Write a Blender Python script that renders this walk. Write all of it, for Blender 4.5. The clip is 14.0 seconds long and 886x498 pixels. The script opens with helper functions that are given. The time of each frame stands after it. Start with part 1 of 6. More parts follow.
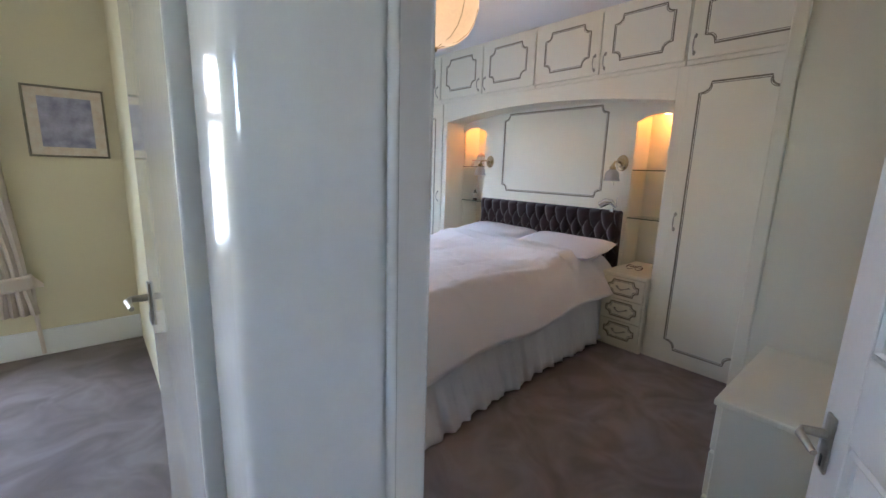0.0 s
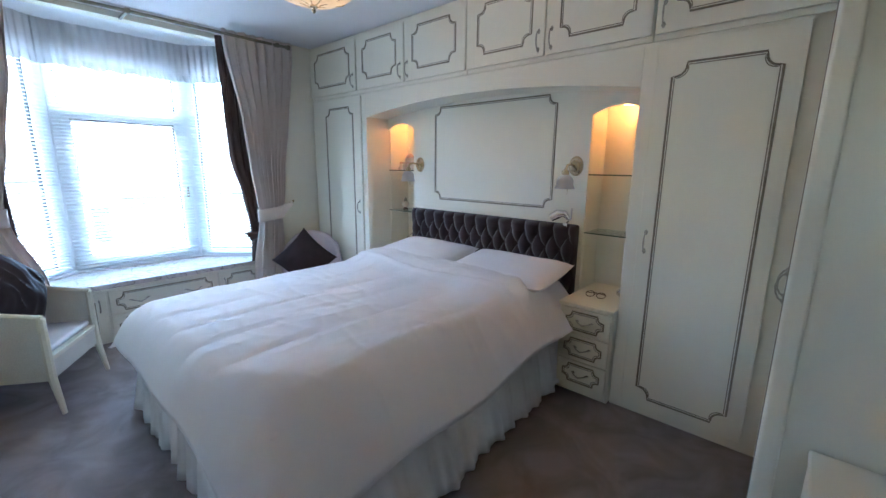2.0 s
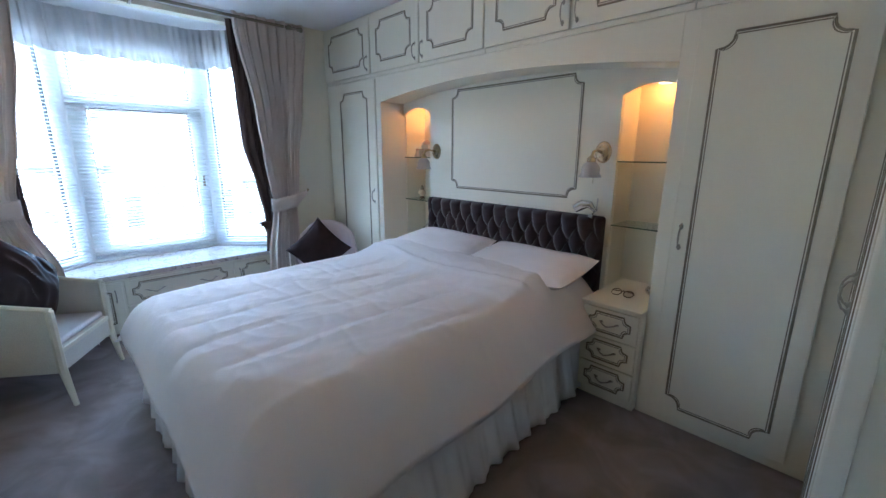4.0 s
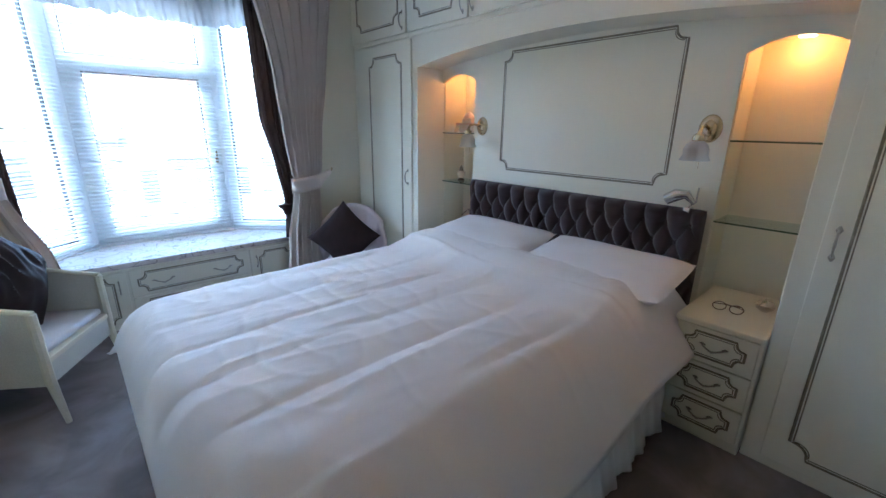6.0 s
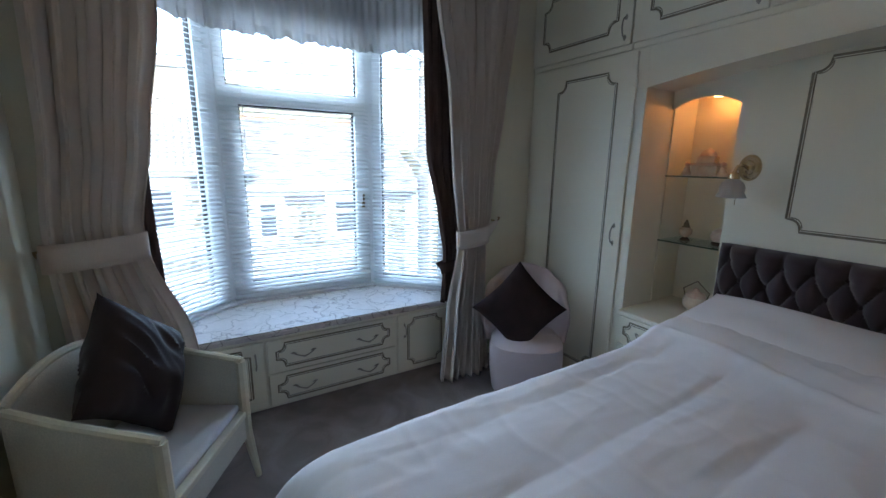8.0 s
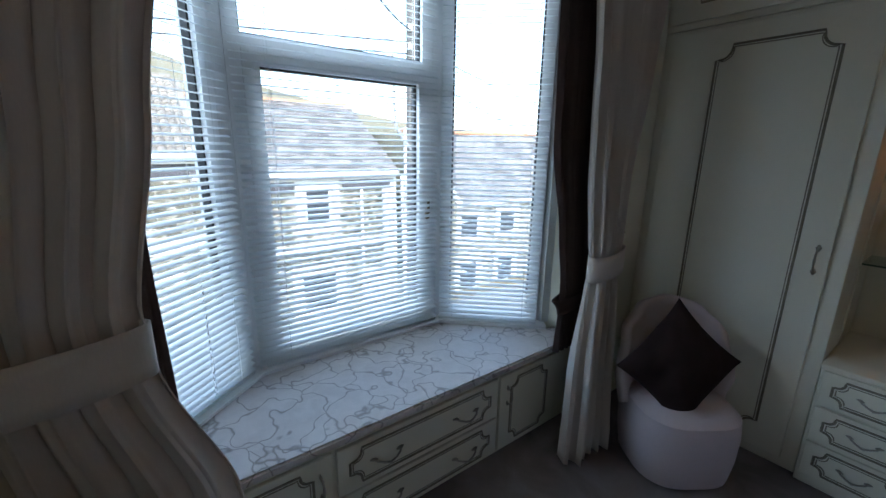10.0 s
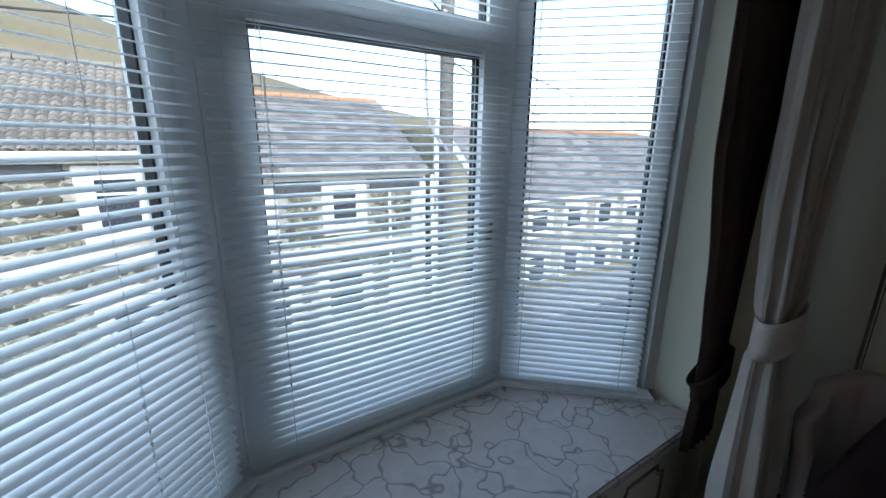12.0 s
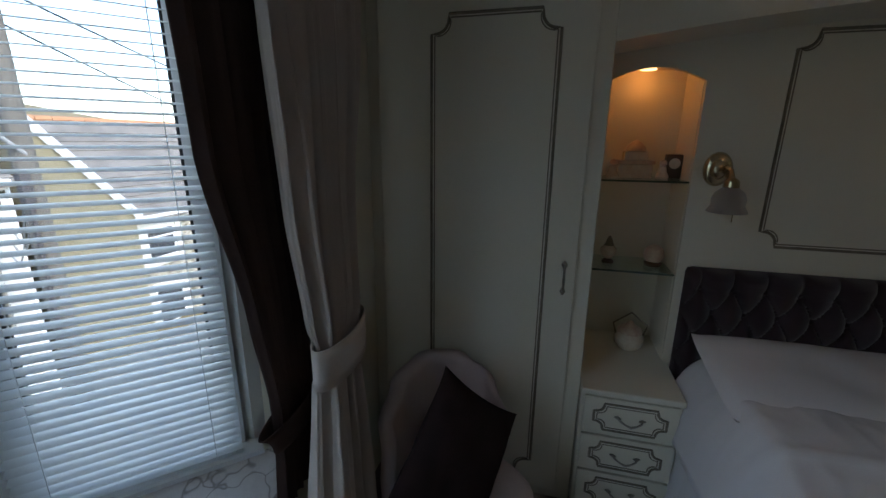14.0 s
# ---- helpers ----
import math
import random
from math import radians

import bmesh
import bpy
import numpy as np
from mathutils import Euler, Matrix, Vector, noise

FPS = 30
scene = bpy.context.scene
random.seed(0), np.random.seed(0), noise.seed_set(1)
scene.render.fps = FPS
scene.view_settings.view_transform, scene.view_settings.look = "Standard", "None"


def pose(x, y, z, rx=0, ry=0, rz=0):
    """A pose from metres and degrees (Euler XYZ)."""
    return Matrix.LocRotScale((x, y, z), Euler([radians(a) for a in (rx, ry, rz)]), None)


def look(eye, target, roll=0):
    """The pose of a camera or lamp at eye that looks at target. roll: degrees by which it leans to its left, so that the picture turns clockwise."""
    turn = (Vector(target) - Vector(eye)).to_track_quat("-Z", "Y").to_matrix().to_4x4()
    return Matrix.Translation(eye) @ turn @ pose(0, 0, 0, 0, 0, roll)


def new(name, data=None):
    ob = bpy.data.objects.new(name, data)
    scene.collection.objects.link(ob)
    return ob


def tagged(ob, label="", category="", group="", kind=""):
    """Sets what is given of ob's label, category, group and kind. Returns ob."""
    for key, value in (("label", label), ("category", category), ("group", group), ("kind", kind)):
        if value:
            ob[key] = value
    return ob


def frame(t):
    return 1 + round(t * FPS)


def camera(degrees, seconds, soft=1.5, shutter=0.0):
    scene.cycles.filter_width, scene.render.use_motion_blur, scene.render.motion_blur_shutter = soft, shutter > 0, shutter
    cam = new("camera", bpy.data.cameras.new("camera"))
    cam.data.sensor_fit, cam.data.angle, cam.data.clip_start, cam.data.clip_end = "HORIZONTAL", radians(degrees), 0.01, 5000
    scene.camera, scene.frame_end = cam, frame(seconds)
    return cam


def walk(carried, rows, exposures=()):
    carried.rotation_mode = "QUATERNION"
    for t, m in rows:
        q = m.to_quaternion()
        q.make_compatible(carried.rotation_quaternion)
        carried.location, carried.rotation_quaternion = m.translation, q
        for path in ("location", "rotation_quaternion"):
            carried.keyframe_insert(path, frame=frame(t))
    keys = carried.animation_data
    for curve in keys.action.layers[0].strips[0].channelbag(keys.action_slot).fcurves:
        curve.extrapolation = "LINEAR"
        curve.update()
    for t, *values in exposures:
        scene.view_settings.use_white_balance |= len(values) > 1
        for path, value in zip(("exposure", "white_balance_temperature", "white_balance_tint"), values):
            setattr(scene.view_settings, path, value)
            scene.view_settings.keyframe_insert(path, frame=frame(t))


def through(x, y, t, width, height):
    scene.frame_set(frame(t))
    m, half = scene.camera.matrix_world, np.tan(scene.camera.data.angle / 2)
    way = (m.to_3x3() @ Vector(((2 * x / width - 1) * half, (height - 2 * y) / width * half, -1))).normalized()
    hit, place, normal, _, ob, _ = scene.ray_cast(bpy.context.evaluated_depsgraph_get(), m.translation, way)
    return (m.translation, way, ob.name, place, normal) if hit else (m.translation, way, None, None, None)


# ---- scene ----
cam = camera(94.8, 14.0)
PATH = [
    (0, (0.046, -0.006, 1.274), (1.332, 1.477, 0.889), 1.8),
    (0.5, (0.22, 0.09, 1.28), (1.751, 1.313, 0.876), 0.9),
    (1, (0.469, 0.206, 1.328), (2.017, 1.416, 0.952), 0.7),
    (1.5, (0.562, 0.277, 1.37), (2.041, 1.562, 0.965), 0.4),
    (2, (0.69, 0.411, 1.358), (2.149, 1.719, 0.956), 0.6),
    (2.5, (0.849, 0.455, 1.373), (2.27, 1.8, 0.96), 0.2),
    (4.8, (0.85, 0.499, 1.352), (2.212, 1.871, 0.84), 0.7),
    (5, (0.845, 0.528, 1.344), (2.226, 1.872, 0.808), 0.7),
    (5.5, (0.904, 0.697, 1.335), (2.282, 2.03, 0.765), 0.7),
    (6, (1.013, 0.937, 1.352), (2.309, 2.349, 0.779), 0.8),
    (6.5, (0.974, 1.146, 1.364), (2.228, 2.592, 0.784), 1.2),
    (7, (0.904, 1.416, 1.372), (2.169, 2.868, 0.831), 1.1),
    (7.5, (0.942, 1.732, 1.383), (2.096, 3.304, 0.935), 0.7),
    (8, (0.941, 2.0, 1.362), (1.954, 3.674, 0.949), 0.9),
    (8.2, (0.911, 2.091, 1.372), (1.936, 3.758, 0.959), 1.0),
    (10.3, (0.763, 3.22, 1.408), (1.977, 4.723, 0.89), 0.8),
    (10.5, (0.798, 3.285, 1.399), (2.031, 4.768, 0.866), 0.8),
    (11, (0.943, 3.473, 1.417), (2.1, 5.024, 0.912), 0.6),
    (11.5, (0.99, 3.56, 1.419), (2.074, 5.165, 0.92), 0.5),
    (12, (1.009, 3.687, 1.413), (2.081, 5.297, 0.906), 0.7),
    (12.5, (1.056, 3.735, 1.418), (2.221, 5.266, 0.87), 0.4),
    (13, (1.161, 3.706, 1.438), (2.56, 5.018, 0.873), 0.5),
    (13.5, (1.307, 3.626, 1.418), (2.953, 4.629, 0.887), 0.0),
    (13.8, (1.434, 3.561, 1.421), (3.232, 4.286, 0.929), 0.1),
    (14, (1.494, 3.525, 1.451), (3.365, 4.012, 0.941), 0.5),
]
EXPOSURES = [(0, 5.85, 5950, 17), (0.7, 5.9, 5500, 12), (2.7, 5.65, 5400, 10), (5, 5.5, 5400, 10), (6.5, 5.35, 5500, 10), (7.5, 4.8, 5800, 10), (8.2, 4.2, 6000, 10), (10.3, 3.4, 6100, 10), (11, 3.05, 6150, 10), (13, 2.75, 6300, 10), (14, 2.8, 6500, 11)]
walk(cam, [(t, look(eye, target, roll)) for t, eye, target, roll in PATH], EXPOSURES)

# ---- world and sun ----
world = bpy.data.worlds.new("sky")
scene.world = world
world.use_nodes = True
sky = world.node_tree.nodes.new("ShaderNodeTexSky")
sky.sky_type, sky.sun_disc = "NISHITA", False
sky.sun_elevation, sky.sun_rotation = radians(42), radians(200)
world.node_tree.links.new(sky.outputs[0], world.node_tree.nodes["Background"].inputs[0])
world.node_tree.nodes["Background"].inputs[1].default_value = 0.09
sun = new("sun", bpy.data.lights.new("sun", "SUN"))
sun.data.energy, sun.data.angle, sun.data.color = 0.5, radians(0.5), (1.0, 0.95, 0.87)
sun.matrix_world = look((0, 0, 20), (0.26, 0.70, 20 - 0.67))


def lamp(name, kind, at, watts, colour, size=0.05, aim=None, spread=100):
    light = bpy.data.lights.new(name, kind)
    light.energy, light.color = watts, colour
    if kind == "SPOT":
        light.spot_size, light.spot_blend, light.shadow_soft_size = radians(spread), 0.6, size
    else:
        light.shadow_soft_size = size
    ob = new(name, light)
    ob.matrix_world = look(at, aim) if aim else Matrix.Translation(at)
    return ob


# the sky's light that falls steeply through the bay, from just outside its head
bay_sky = new("bay_skylight", bpy.data.lights.new("bay_skylight", "AREA"))
bay_sky.data.shape, bay_sky.data.size, bay_sky.data.size_y = "RECTANGLE", 4.4, 0.7
bay_sky.data.energy, bay_sky.data.color = 14.0, (0.82, 0.94, 1.0)
bay_sky.matrix_world = look((1.3, 5.75, 2.80), (1.5, 4.2, 1.3))
side_sky = new("side_skylight", bpy.data.lights.new("side_skylight", "AREA"))
side_sky.data.shape, side_sky.data.size, side_sky.data.size_y = "RECTANGLE", 1.5, 0.6
side_sky.data.energy, side_sky.data.color = 1.4, (0.86, 0.93, 1.0)
side_sky.matrix_world = look((-1.46, 4.5, 2.2), (-1.1, 2.4, 0.9))

landing_sky = new("landing_skylight", bpy.data.lights.new("landing_skylight", "AREA"))
landing_sky.data.shape, landing_sky.data.size, landing_sky.data.size_y = "RECTANGLE", 0.7, 0.5
landing_sky.data.energy, landing_sky.data.color = 0.02, (1.0, 0.96, 0.92)
landing_sky.matrix_world = look((-2.82, -0.35, 1.72), (0.2, -0.1, 1.2))

# ---- materials ----


def material(name, colour, rough=0.5, metal=0.0, other=None, scale=3.0, mix=0.5, grain=0.06, fine=90.0, bump=0.1, depth=0.002,
             stretch=(1, 1, 1), sheen=0.0, coat=0.0, per_piece=0.0):
    """Two scales of variation: broad patches towards other, and a fine grain in colour and relief."""
    m = bpy.data.materials.new(name)
    m.use_nodes = True
    t = m.node_tree
    bsdf = t.nodes["Principled BSDF"]
    where = t.nodes.new("ShaderNodeTexCoord")
    mapping = t.nodes.new("ShaderNodeMapping")
    mapping.inputs["Scale"].default_value = stretch
    t.links.new(where.outputs["Object"], mapping.inputs[0])
    broad, small = t.nodes.new("ShaderNodeTexNoise"), t.nodes.new("ShaderNodeTexNoise")
    broad.inputs["Scale"].default_value, broad.inputs["Detail"].default_value = scale, 4
    small.inputs["Scale"].default_value, small.inputs["Detail"].default_value = fine, 3
    for n in (broad, small):
        t.links.new(mapping.outputs[0], n.inputs["Vector"])
    other = other or tuple(c * 0.86 for c in colour)
    ramp = t.nodes.new("ShaderNodeValToRGB")
    ramp.color_ramp.elements[0].position, ramp.color_ramp.elements[1].position = 0.5 - mix / 2, 0.5 + mix / 2
    ramp.color_ramp.elements[0].color, ramp.color_ramp.elements[1].color = (*other, 1), (*colour, 1)
    t.links.new(broad.outputs[0], ramp.inputs[0])
    shade = t.nodes.new("ShaderNodeHueSaturation")
    amount = t.nodes.new("ShaderNodeMapRange")
    amount.inputs["To Min"].default_value, amount.inputs["To Max"].default_value = 1 - grain * 2, 1 + grain * 2
    t.links.new(small.outputs[0], amount.inputs["Value"])
    value = amount.outputs[0]
    if per_piece:
        info, vary, times = t.nodes.new("ShaderNodeObjectInfo"), t.nodes.new("ShaderNodeMapRange"), t.nodes.new("ShaderNodeMath")
        vary.inputs["To Min"].default_value, vary.inputs["To Max"].default_value = 1 - per_piece, 1 + per_piece
        times.operation = "MULTIPLY"
        t.links.new(info.outputs["Random"], vary.inputs["Value"])
        t.links.new(value, times.inputs[0])
        t.links.new(vary.outputs[0], times.inputs[1])
        value = times.outputs[0]
    t.links.new(value, shade.inputs["Value"])
    t.links.new(ramp.outputs[0], shade.inputs["Color"])
    t.links.new(shade.outputs[0], bsdf.inputs["Base Color"])
    bsdf.inputs["Roughness"].default_value, bsdf.inputs["Metallic"].default_value = rough, metal
    bsdf.inputs["Sheen Weight"].default_value, bsdf.inputs["Coat Weight"].default_value = sheen, coat
    if bump:
        b = t.nodes.new("ShaderNodeBump")
        b.inputs["Strength"].default_value, b.inputs["Distance"].default_value = bump, depth
        t.links.new(small.outputs[0], b.inputs["Height"])
        t.links.new(b.outputs[0], bsdf.inputs["Normal"])
    return m


def glowing(name, colour, strength, base=(0.9, 0.8, 0.65)):
    m = material(name, base, 0.5)
    bsdf = m.node_tree.nodes["Principled BSDF"]
    bsdf.inputs["Emission Color"].default_value, bsdf.inputs["Emission Strength"].default_value = (*colour, 1), strength
    return m


def glass(name, tint=(1, 1, 1), rough=0.0, blend=0.0):
    """Clear thin glass; blend above 0 frosts it with a share of translucent white."""
    m = bpy.data.materials.new(name)
    m.use_nodes = True
    t = m.node_tree
    out = t.nodes["Material Output"]
    clear, gloss, mixer = t.nodes.new("ShaderNodeBsdfTransparent"), t.nodes.new("ShaderNodeBsdfGlossy"), t.nodes.new("ShaderNodeMixShader")
    clear.inputs[0].default_value, gloss.inputs["Roughness"].default_value = (*tint, 1), rough
    edge, steep, gain = t.nodes.new("ShaderNodeLayerWeight"), t.nodes.new("ShaderNodeMath"), t.nodes.new("ShaderNodeMath")
    edge.inputs[0].default_value = 0.5
    steep.operation, gain.operation = "POWER", "MULTIPLY_ADD"
    steep.inputs[1].default_value, gain.inputs[1].default_value, gain.inputs[2].default_value = 5.0, 0.9, 0.035
    t.links.new(edge.outputs["Facing"], steep.inputs[0])
    t.links.new(steep.outputs[0], gain.inputs[0])
    t.links.new(gain.outputs[0], mixer.inputs[0])
    t.links.new(clear.outputs[0], mixer.inputs[1])
    t.links.new(gloss.outputs[0], mixer.inputs[2])
    last = mixer
    if blend:
        milk, both = t.nodes.new("ShaderNodeBsdfTranslucent"), t.nodes.new("ShaderNodeMixShader")
        both.inputs[0].default_value = blend
        t.links.new(mixer.outputs[0], both.inputs[1])
        t.links.new(milk.outputs[0], both.inputs[2])
        last = both
    t.links.new(last.outputs[0], out.inputs[0])
    return m


def cloth(name, colour, through, other=None, **kw):
    """A woven cloth that lets part of the light through."""
    m = material(name, colour, 0.9, other=other, **kw)
    t = m.node_tree
    bsdf, out = t.nodes["Principled BSDF"], t.nodes["Material Output"]
    thin, both = t.nodes.new("ShaderNodeBsdfTranslucent"), t.nodes.new("ShaderNodeMixShader")
    thin.inputs[0].default_value = (*colour, 1)
    both.inputs[0].default_value = through
    t.links.new(bsdf.outputs[0], both.inputs[1])
    t.links.new(thin.outputs[0], both.inputs[2])
    t.links.new(both.outputs[0], out.inputs[0])
    return m


def swirled(name, light, dark, scale, rough, bump, warp, thin=None):
    """Pile or stone with swirling veins: a noise bent by another noise; thin gives narrow dark veins."""
    m = material(name, light, rough, other=dark, scale=scale, mix=0.3, grain=0.16, fine=420, bump=bump, depth=0.004)
    t = m.node_tree
    broad = [n for n in t.nodes if n.type == "TEX_NOISE" and abs(n.inputs["Scale"].default_value - scale) < 0.01][0]
    broad.inputs["Distortion"].default_value = warp
    if thin:
        vein = t.nodes.new("ShaderNodeTexVoronoi")
        vein.feature = "DISTANCE_TO_EDGE"
        vein.inputs["Scale"].default_value = thin
        bend = t.nodes.new("ShaderNodeTexNoise")
        bend.inputs["Scale"].default_value = thin * 0.7
        add = t.nodes.new("ShaderNodeMixRGB")
        add.inputs[0].default_value = 0.25
        co = [n for n in t.nodes if n.type == "MAPPING"][0]
        t.links.new(co.outputs[0], bend.inputs["Vector"])
        t.links.new(co.outputs[0], add.inputs[1])
        t.links.new(bend.outputs["Color"], add.inputs[2])
        t.links.new(add.outputs[0], vein.inputs["Vector"])
        ramp = t.nodes.new("ShaderNodeValToRGB")
        ramp.color_ramp.elements[0].position, ramp.color_ramp.elements[1].position = 0.003, 0.042
        ramp.color_ramp.elements[0].color, ramp.color_ramp.elements[1].color = (*(c * 0.62 for c in dark), 1), (1, 1, 1, 1)
        t.links.new(vein.outputs["Distance"], ramp.inputs[0])
        times = t.nodes.new("ShaderNodeMixRGB")
        times.blend_type = "MULTIPLY"
        times.inputs[0].default_value = 0.8
        bsdf = t.nodes["Principled BSDF"]
        t.links.new(bsdf.inputs["Base Color"].links[0].from_socket, times.inputs[1])
        t.links.new(ramp.outputs[0], times.inputs[2])
        t.links.new(times.outputs[0], bsdf.inputs["Base Color"])
    return m


def rubble(name, light, dark, scale, joint):
    """Rubble masonry: uneven stones with pale joints."""
    m = material(name, light, 0.9, other=dark, scale=scale * 0.8, mix=0.5, grain=0.12, fine=40, bump=0.5, depth=0.02)
    t = m.node_tree
    co = [n for n in t.nodes if n.type == "MAPPING"][0]
    co.inputs["Scale"].default_value = (1, 1, 1.7)
    cell, seam = t.nodes.new("ShaderNodeTexVoronoi"), t.nodes.new("ShaderNodeTexVoronoi")
    seam.feature = "DISTANCE_TO_EDGE"
    for n in (cell, seam):
        n.inputs["Scale"].default_value = scale
        t.links.new(co.outputs[0], n.inputs["Vector"])
    bw = t.nodes.new("ShaderNodeRGBToBW")
    t.links.new(cell.outputs["Color"], bw.inputs[0])
    ramp = [n for n in t.nodes if n.type == "VALTORGB"][0]
    t.links.new(bw.outputs[0], ramp.inputs[0])
    edge = t.nodes.new("ShaderNodeValToRGB")
    edge.color_ramp.elements[0].position, edge.color_ramp.elements[1].position = 0.03, 0.08
    t.links.new(seam.outputs["Distance"], edge.inputs[0])
    join = t.nodes.new("ShaderNodeMixRGB")
    bsdf = t.nodes["Principled BSDF"]
    join.inputs[1].default_value = (*joint, 1)
    t.links.new(edge.outputs[0], join.inputs[0])
    t.links.new(bsdf.inputs["Base Color"].links[0].from_socket, join.inputs[2])
    t.links.new(join.outputs[0], bsdf.inputs["Base Color"])
    return m


CREAM = material("cream_wall_paint", (0.74, 0.70, 0.57), 0.75, other=(0.70, 0.66, 0.53), scale=1.5, grain=0.02, fine=160, bump=0.12, depth=0.001)
CEILING = material("white_ceiling_paint", (0.80, 0.79, 0.80), 0.85, scale=2, other=(0.76, 0.75, 0.76), fine=70, grain=0.02, bump=0.5, depth=0.004)
UNIT = material("ivory_cabinet_lacquer", (0.77, 0.735, 0.615), 0.38, other=(0.74, 0.705, 0.585), scale=2.5, grain=0.015, fine=220, bump=0.04, depth=0.0008)
GILT = material("worn_gilt_moulding", (0.27, 0.235, 0.165), 0.5, metal=0.2, other=(0.17, 0.15, 0.11), scale=30, grain=0.15)
PEWTER = material("aged_pewter", (0.42, 0.39, 0.33), 0.32, metal=0.9, scale=40, grain=0.1)
BRASS = material("polished_brass", (0.62, 0.52, 0.35), 0.22, metal=1.0, scale=20, grain=0.05)
CARPET = swirled("mauve_brown_carpet", (0.285, 0.245, 0.235), (0.19, 0.155, 0.147), 3.2, 0.95, 0.9, 1.4)
LANDING_CARPET = CARPET
GLOSS = material("white_gloss_paint", (0.86, 0.85, 0.84), 0.10, other=(0.84, 0.83, 0.81), scale=4, grain=0.015, fine=50, bump=0.10, depth=0.002, coat=0.3)
SATIN = material("white_satin_paint", (0.80, 0.80, 0.80), 0.35, scale=4, other=(0.77, 0.77, 0.77), grain=0.015, fine=80, bump=0.05)
UPVC = material("white_window_plastic", (0.86, 0.87, 0.88), 0.3, scale=4, other=(0.83, 0.84, 0.86), grain=0.015, fine=80, bump=0.02)
GASKET = material("black_rubber_seal", (0.02, 0.02, 0.022), 0.6)
SLAT = cloth("white_blind_slat", (0.86, 0.90, 0.92), 0.22, scale=3, grain=0.02, bump=0.0)
CORD = cloth("white_cord", (0.85, 0.87, 0.88), 0.5)
PANE = glass("clear_pane", (0.97, 0.985, 0.98))
SHELF_GLASS = glass("shelf_glass", (0.88, 0.95, 0.92))
SHELF_EDGE = material("green_glass_edge", (0.07, 0.12, 0.09), 0.15)
FROSTED = glass("frosted_glass", (0.95, 0.95, 0.95), 0.2, 0.72)
LINEN = cloth("white_cotton", (0.82, 0.795, 0.81), 0.12, other=(0.80, 0.775, 0.79), scale=4, grain=0.02, fine=300, bump=0.25, depth=0.0015)
SHEET = cloth("white_cotton_skirt", (0.86, 0.84, 0.85), 0.15, scale=4, grain=0.02, fine=260, bump=0.15)
VELVET = material("aubergine_velvet", (0.050, 0.030, 0.036), 0.75, other=(0.030, 0.019, 0.022), scale=9, grain=0.12, fine=300, bump=0.2, sheen=0.5)
CURTAIN = cloth("mauve_curtain_satin", (0.73, 0.64, 0.575), 0.22, other=(0.68, 0.59, 0.53), scale=6, grain=0.04, fine=240, bump=0.15, stretch=(1, 1, 0.3))
LINING = cloth("dark_brown_curtain", (0.10, 0.065, 0.058), 0.12, other=(0.075, 0.05, 0.045), scale=8, grain=0.08, fine=220, bump=0.15)
NET = cloth("grey_white_net", (0.66, 0.66, 0.68), 0.10, scale=10, grain=0.06, fine=260, bump=0.2)
BROWN = material("chocolate_cushion_velour", (0.040, 0.024, 0.024), 0.85, other=(0.024, 0.015, 0.015), scale=12, grain=0.1, fine=300, bump=0.2, sheen=0.0)
SATIN_CUSHION = material("dark_taupe_satin", (0.045, 0.032, 0.033), 0.55, other=(0.028, 0.020, 0.022), scale=7, grain=0.05, fine=300, bump=0.1, sheen=0.0)
WICKER = material("white_woven_fibre", (0.60, 0.57, 0.48), 0.6, other=(0.54, 0.51, 0.43), scale=8, grain=0.1, fine=180, bump=0.6, depth=0.003)
CHAIR_PAINT = material("ivory_chair_paint", (0.70, 0.66, 0.52), 0.45, other=(0.60, 0.55, 0.42), scale=9, grain=0.05, fine=120, bump=0.1)
SEATPAD = material("pale_grey_seat_pad", (0.62, 0.62, 0.64), 0.8, scale=6, grain=0.04, fine=260, bump=0.2)
PINK = material("pale_pink_upholstery", (0.60, 0.50, 0.50), 0.85, other=(0.54, 0.45, 0.45), scale=6, grain=0.05, fine=280, bump=0.25)
STONETOP = swirled("veined_cream_top", (0.64, 0.585, 0.555), (0.57, 0.515, 0.49), 14, 0.55, 0.3, 1.0, thin=9)
YELLOW = material("yellow_wall_paint", (0.70, 0.63, 0.45), 0.8, other=(0.66, 0.59, 0.41), scale=1.5, grain=0.02, fine=140, bump=0.1)
PORCELAIN = material("cream_porcelain", (0.76, 0.70, 0.60), 0.25, other=(0.70, 0.55, 0.42), scale=25, grain=0.05)
ROSE = material("rose_porcelain", (0.55, 0.32, 0.25), 0.3, other=(0.70, 0.58, 0.45), scale=30)
DARKWOOD = material("dark_wood", (0.09, 0.05, 0.03), 0.4, scale=20, grain=0.1)
CHROME = material("bright_chrome", (0.75, 0.75, 0.76), 0.12, metal=1.0)

for m in (VELVET, BROWN, SATIN_CUSHION, LINING):
    m.node_tree.nodes["Principled BSDF"].inputs["Specular IOR Level"].default_value = 0.12

# ---- mesh helpers ----
PLACE = {}


def box(bm, lo, hi):
    v = [bm.verts.new((x, y, z)) for x in (lo[0], hi[0]) for y in (lo[1], hi[1]) for z in (lo[2], hi[2])]
    for f in ((0, 1, 3, 2), (4, 6, 7, 5), (0, 4, 5, 1), (2, 3, 7, 6), (0, 2, 6, 4), (1, 5, 7, 3)):
        bm.faces.new([v[i] for i in f])
    return bm


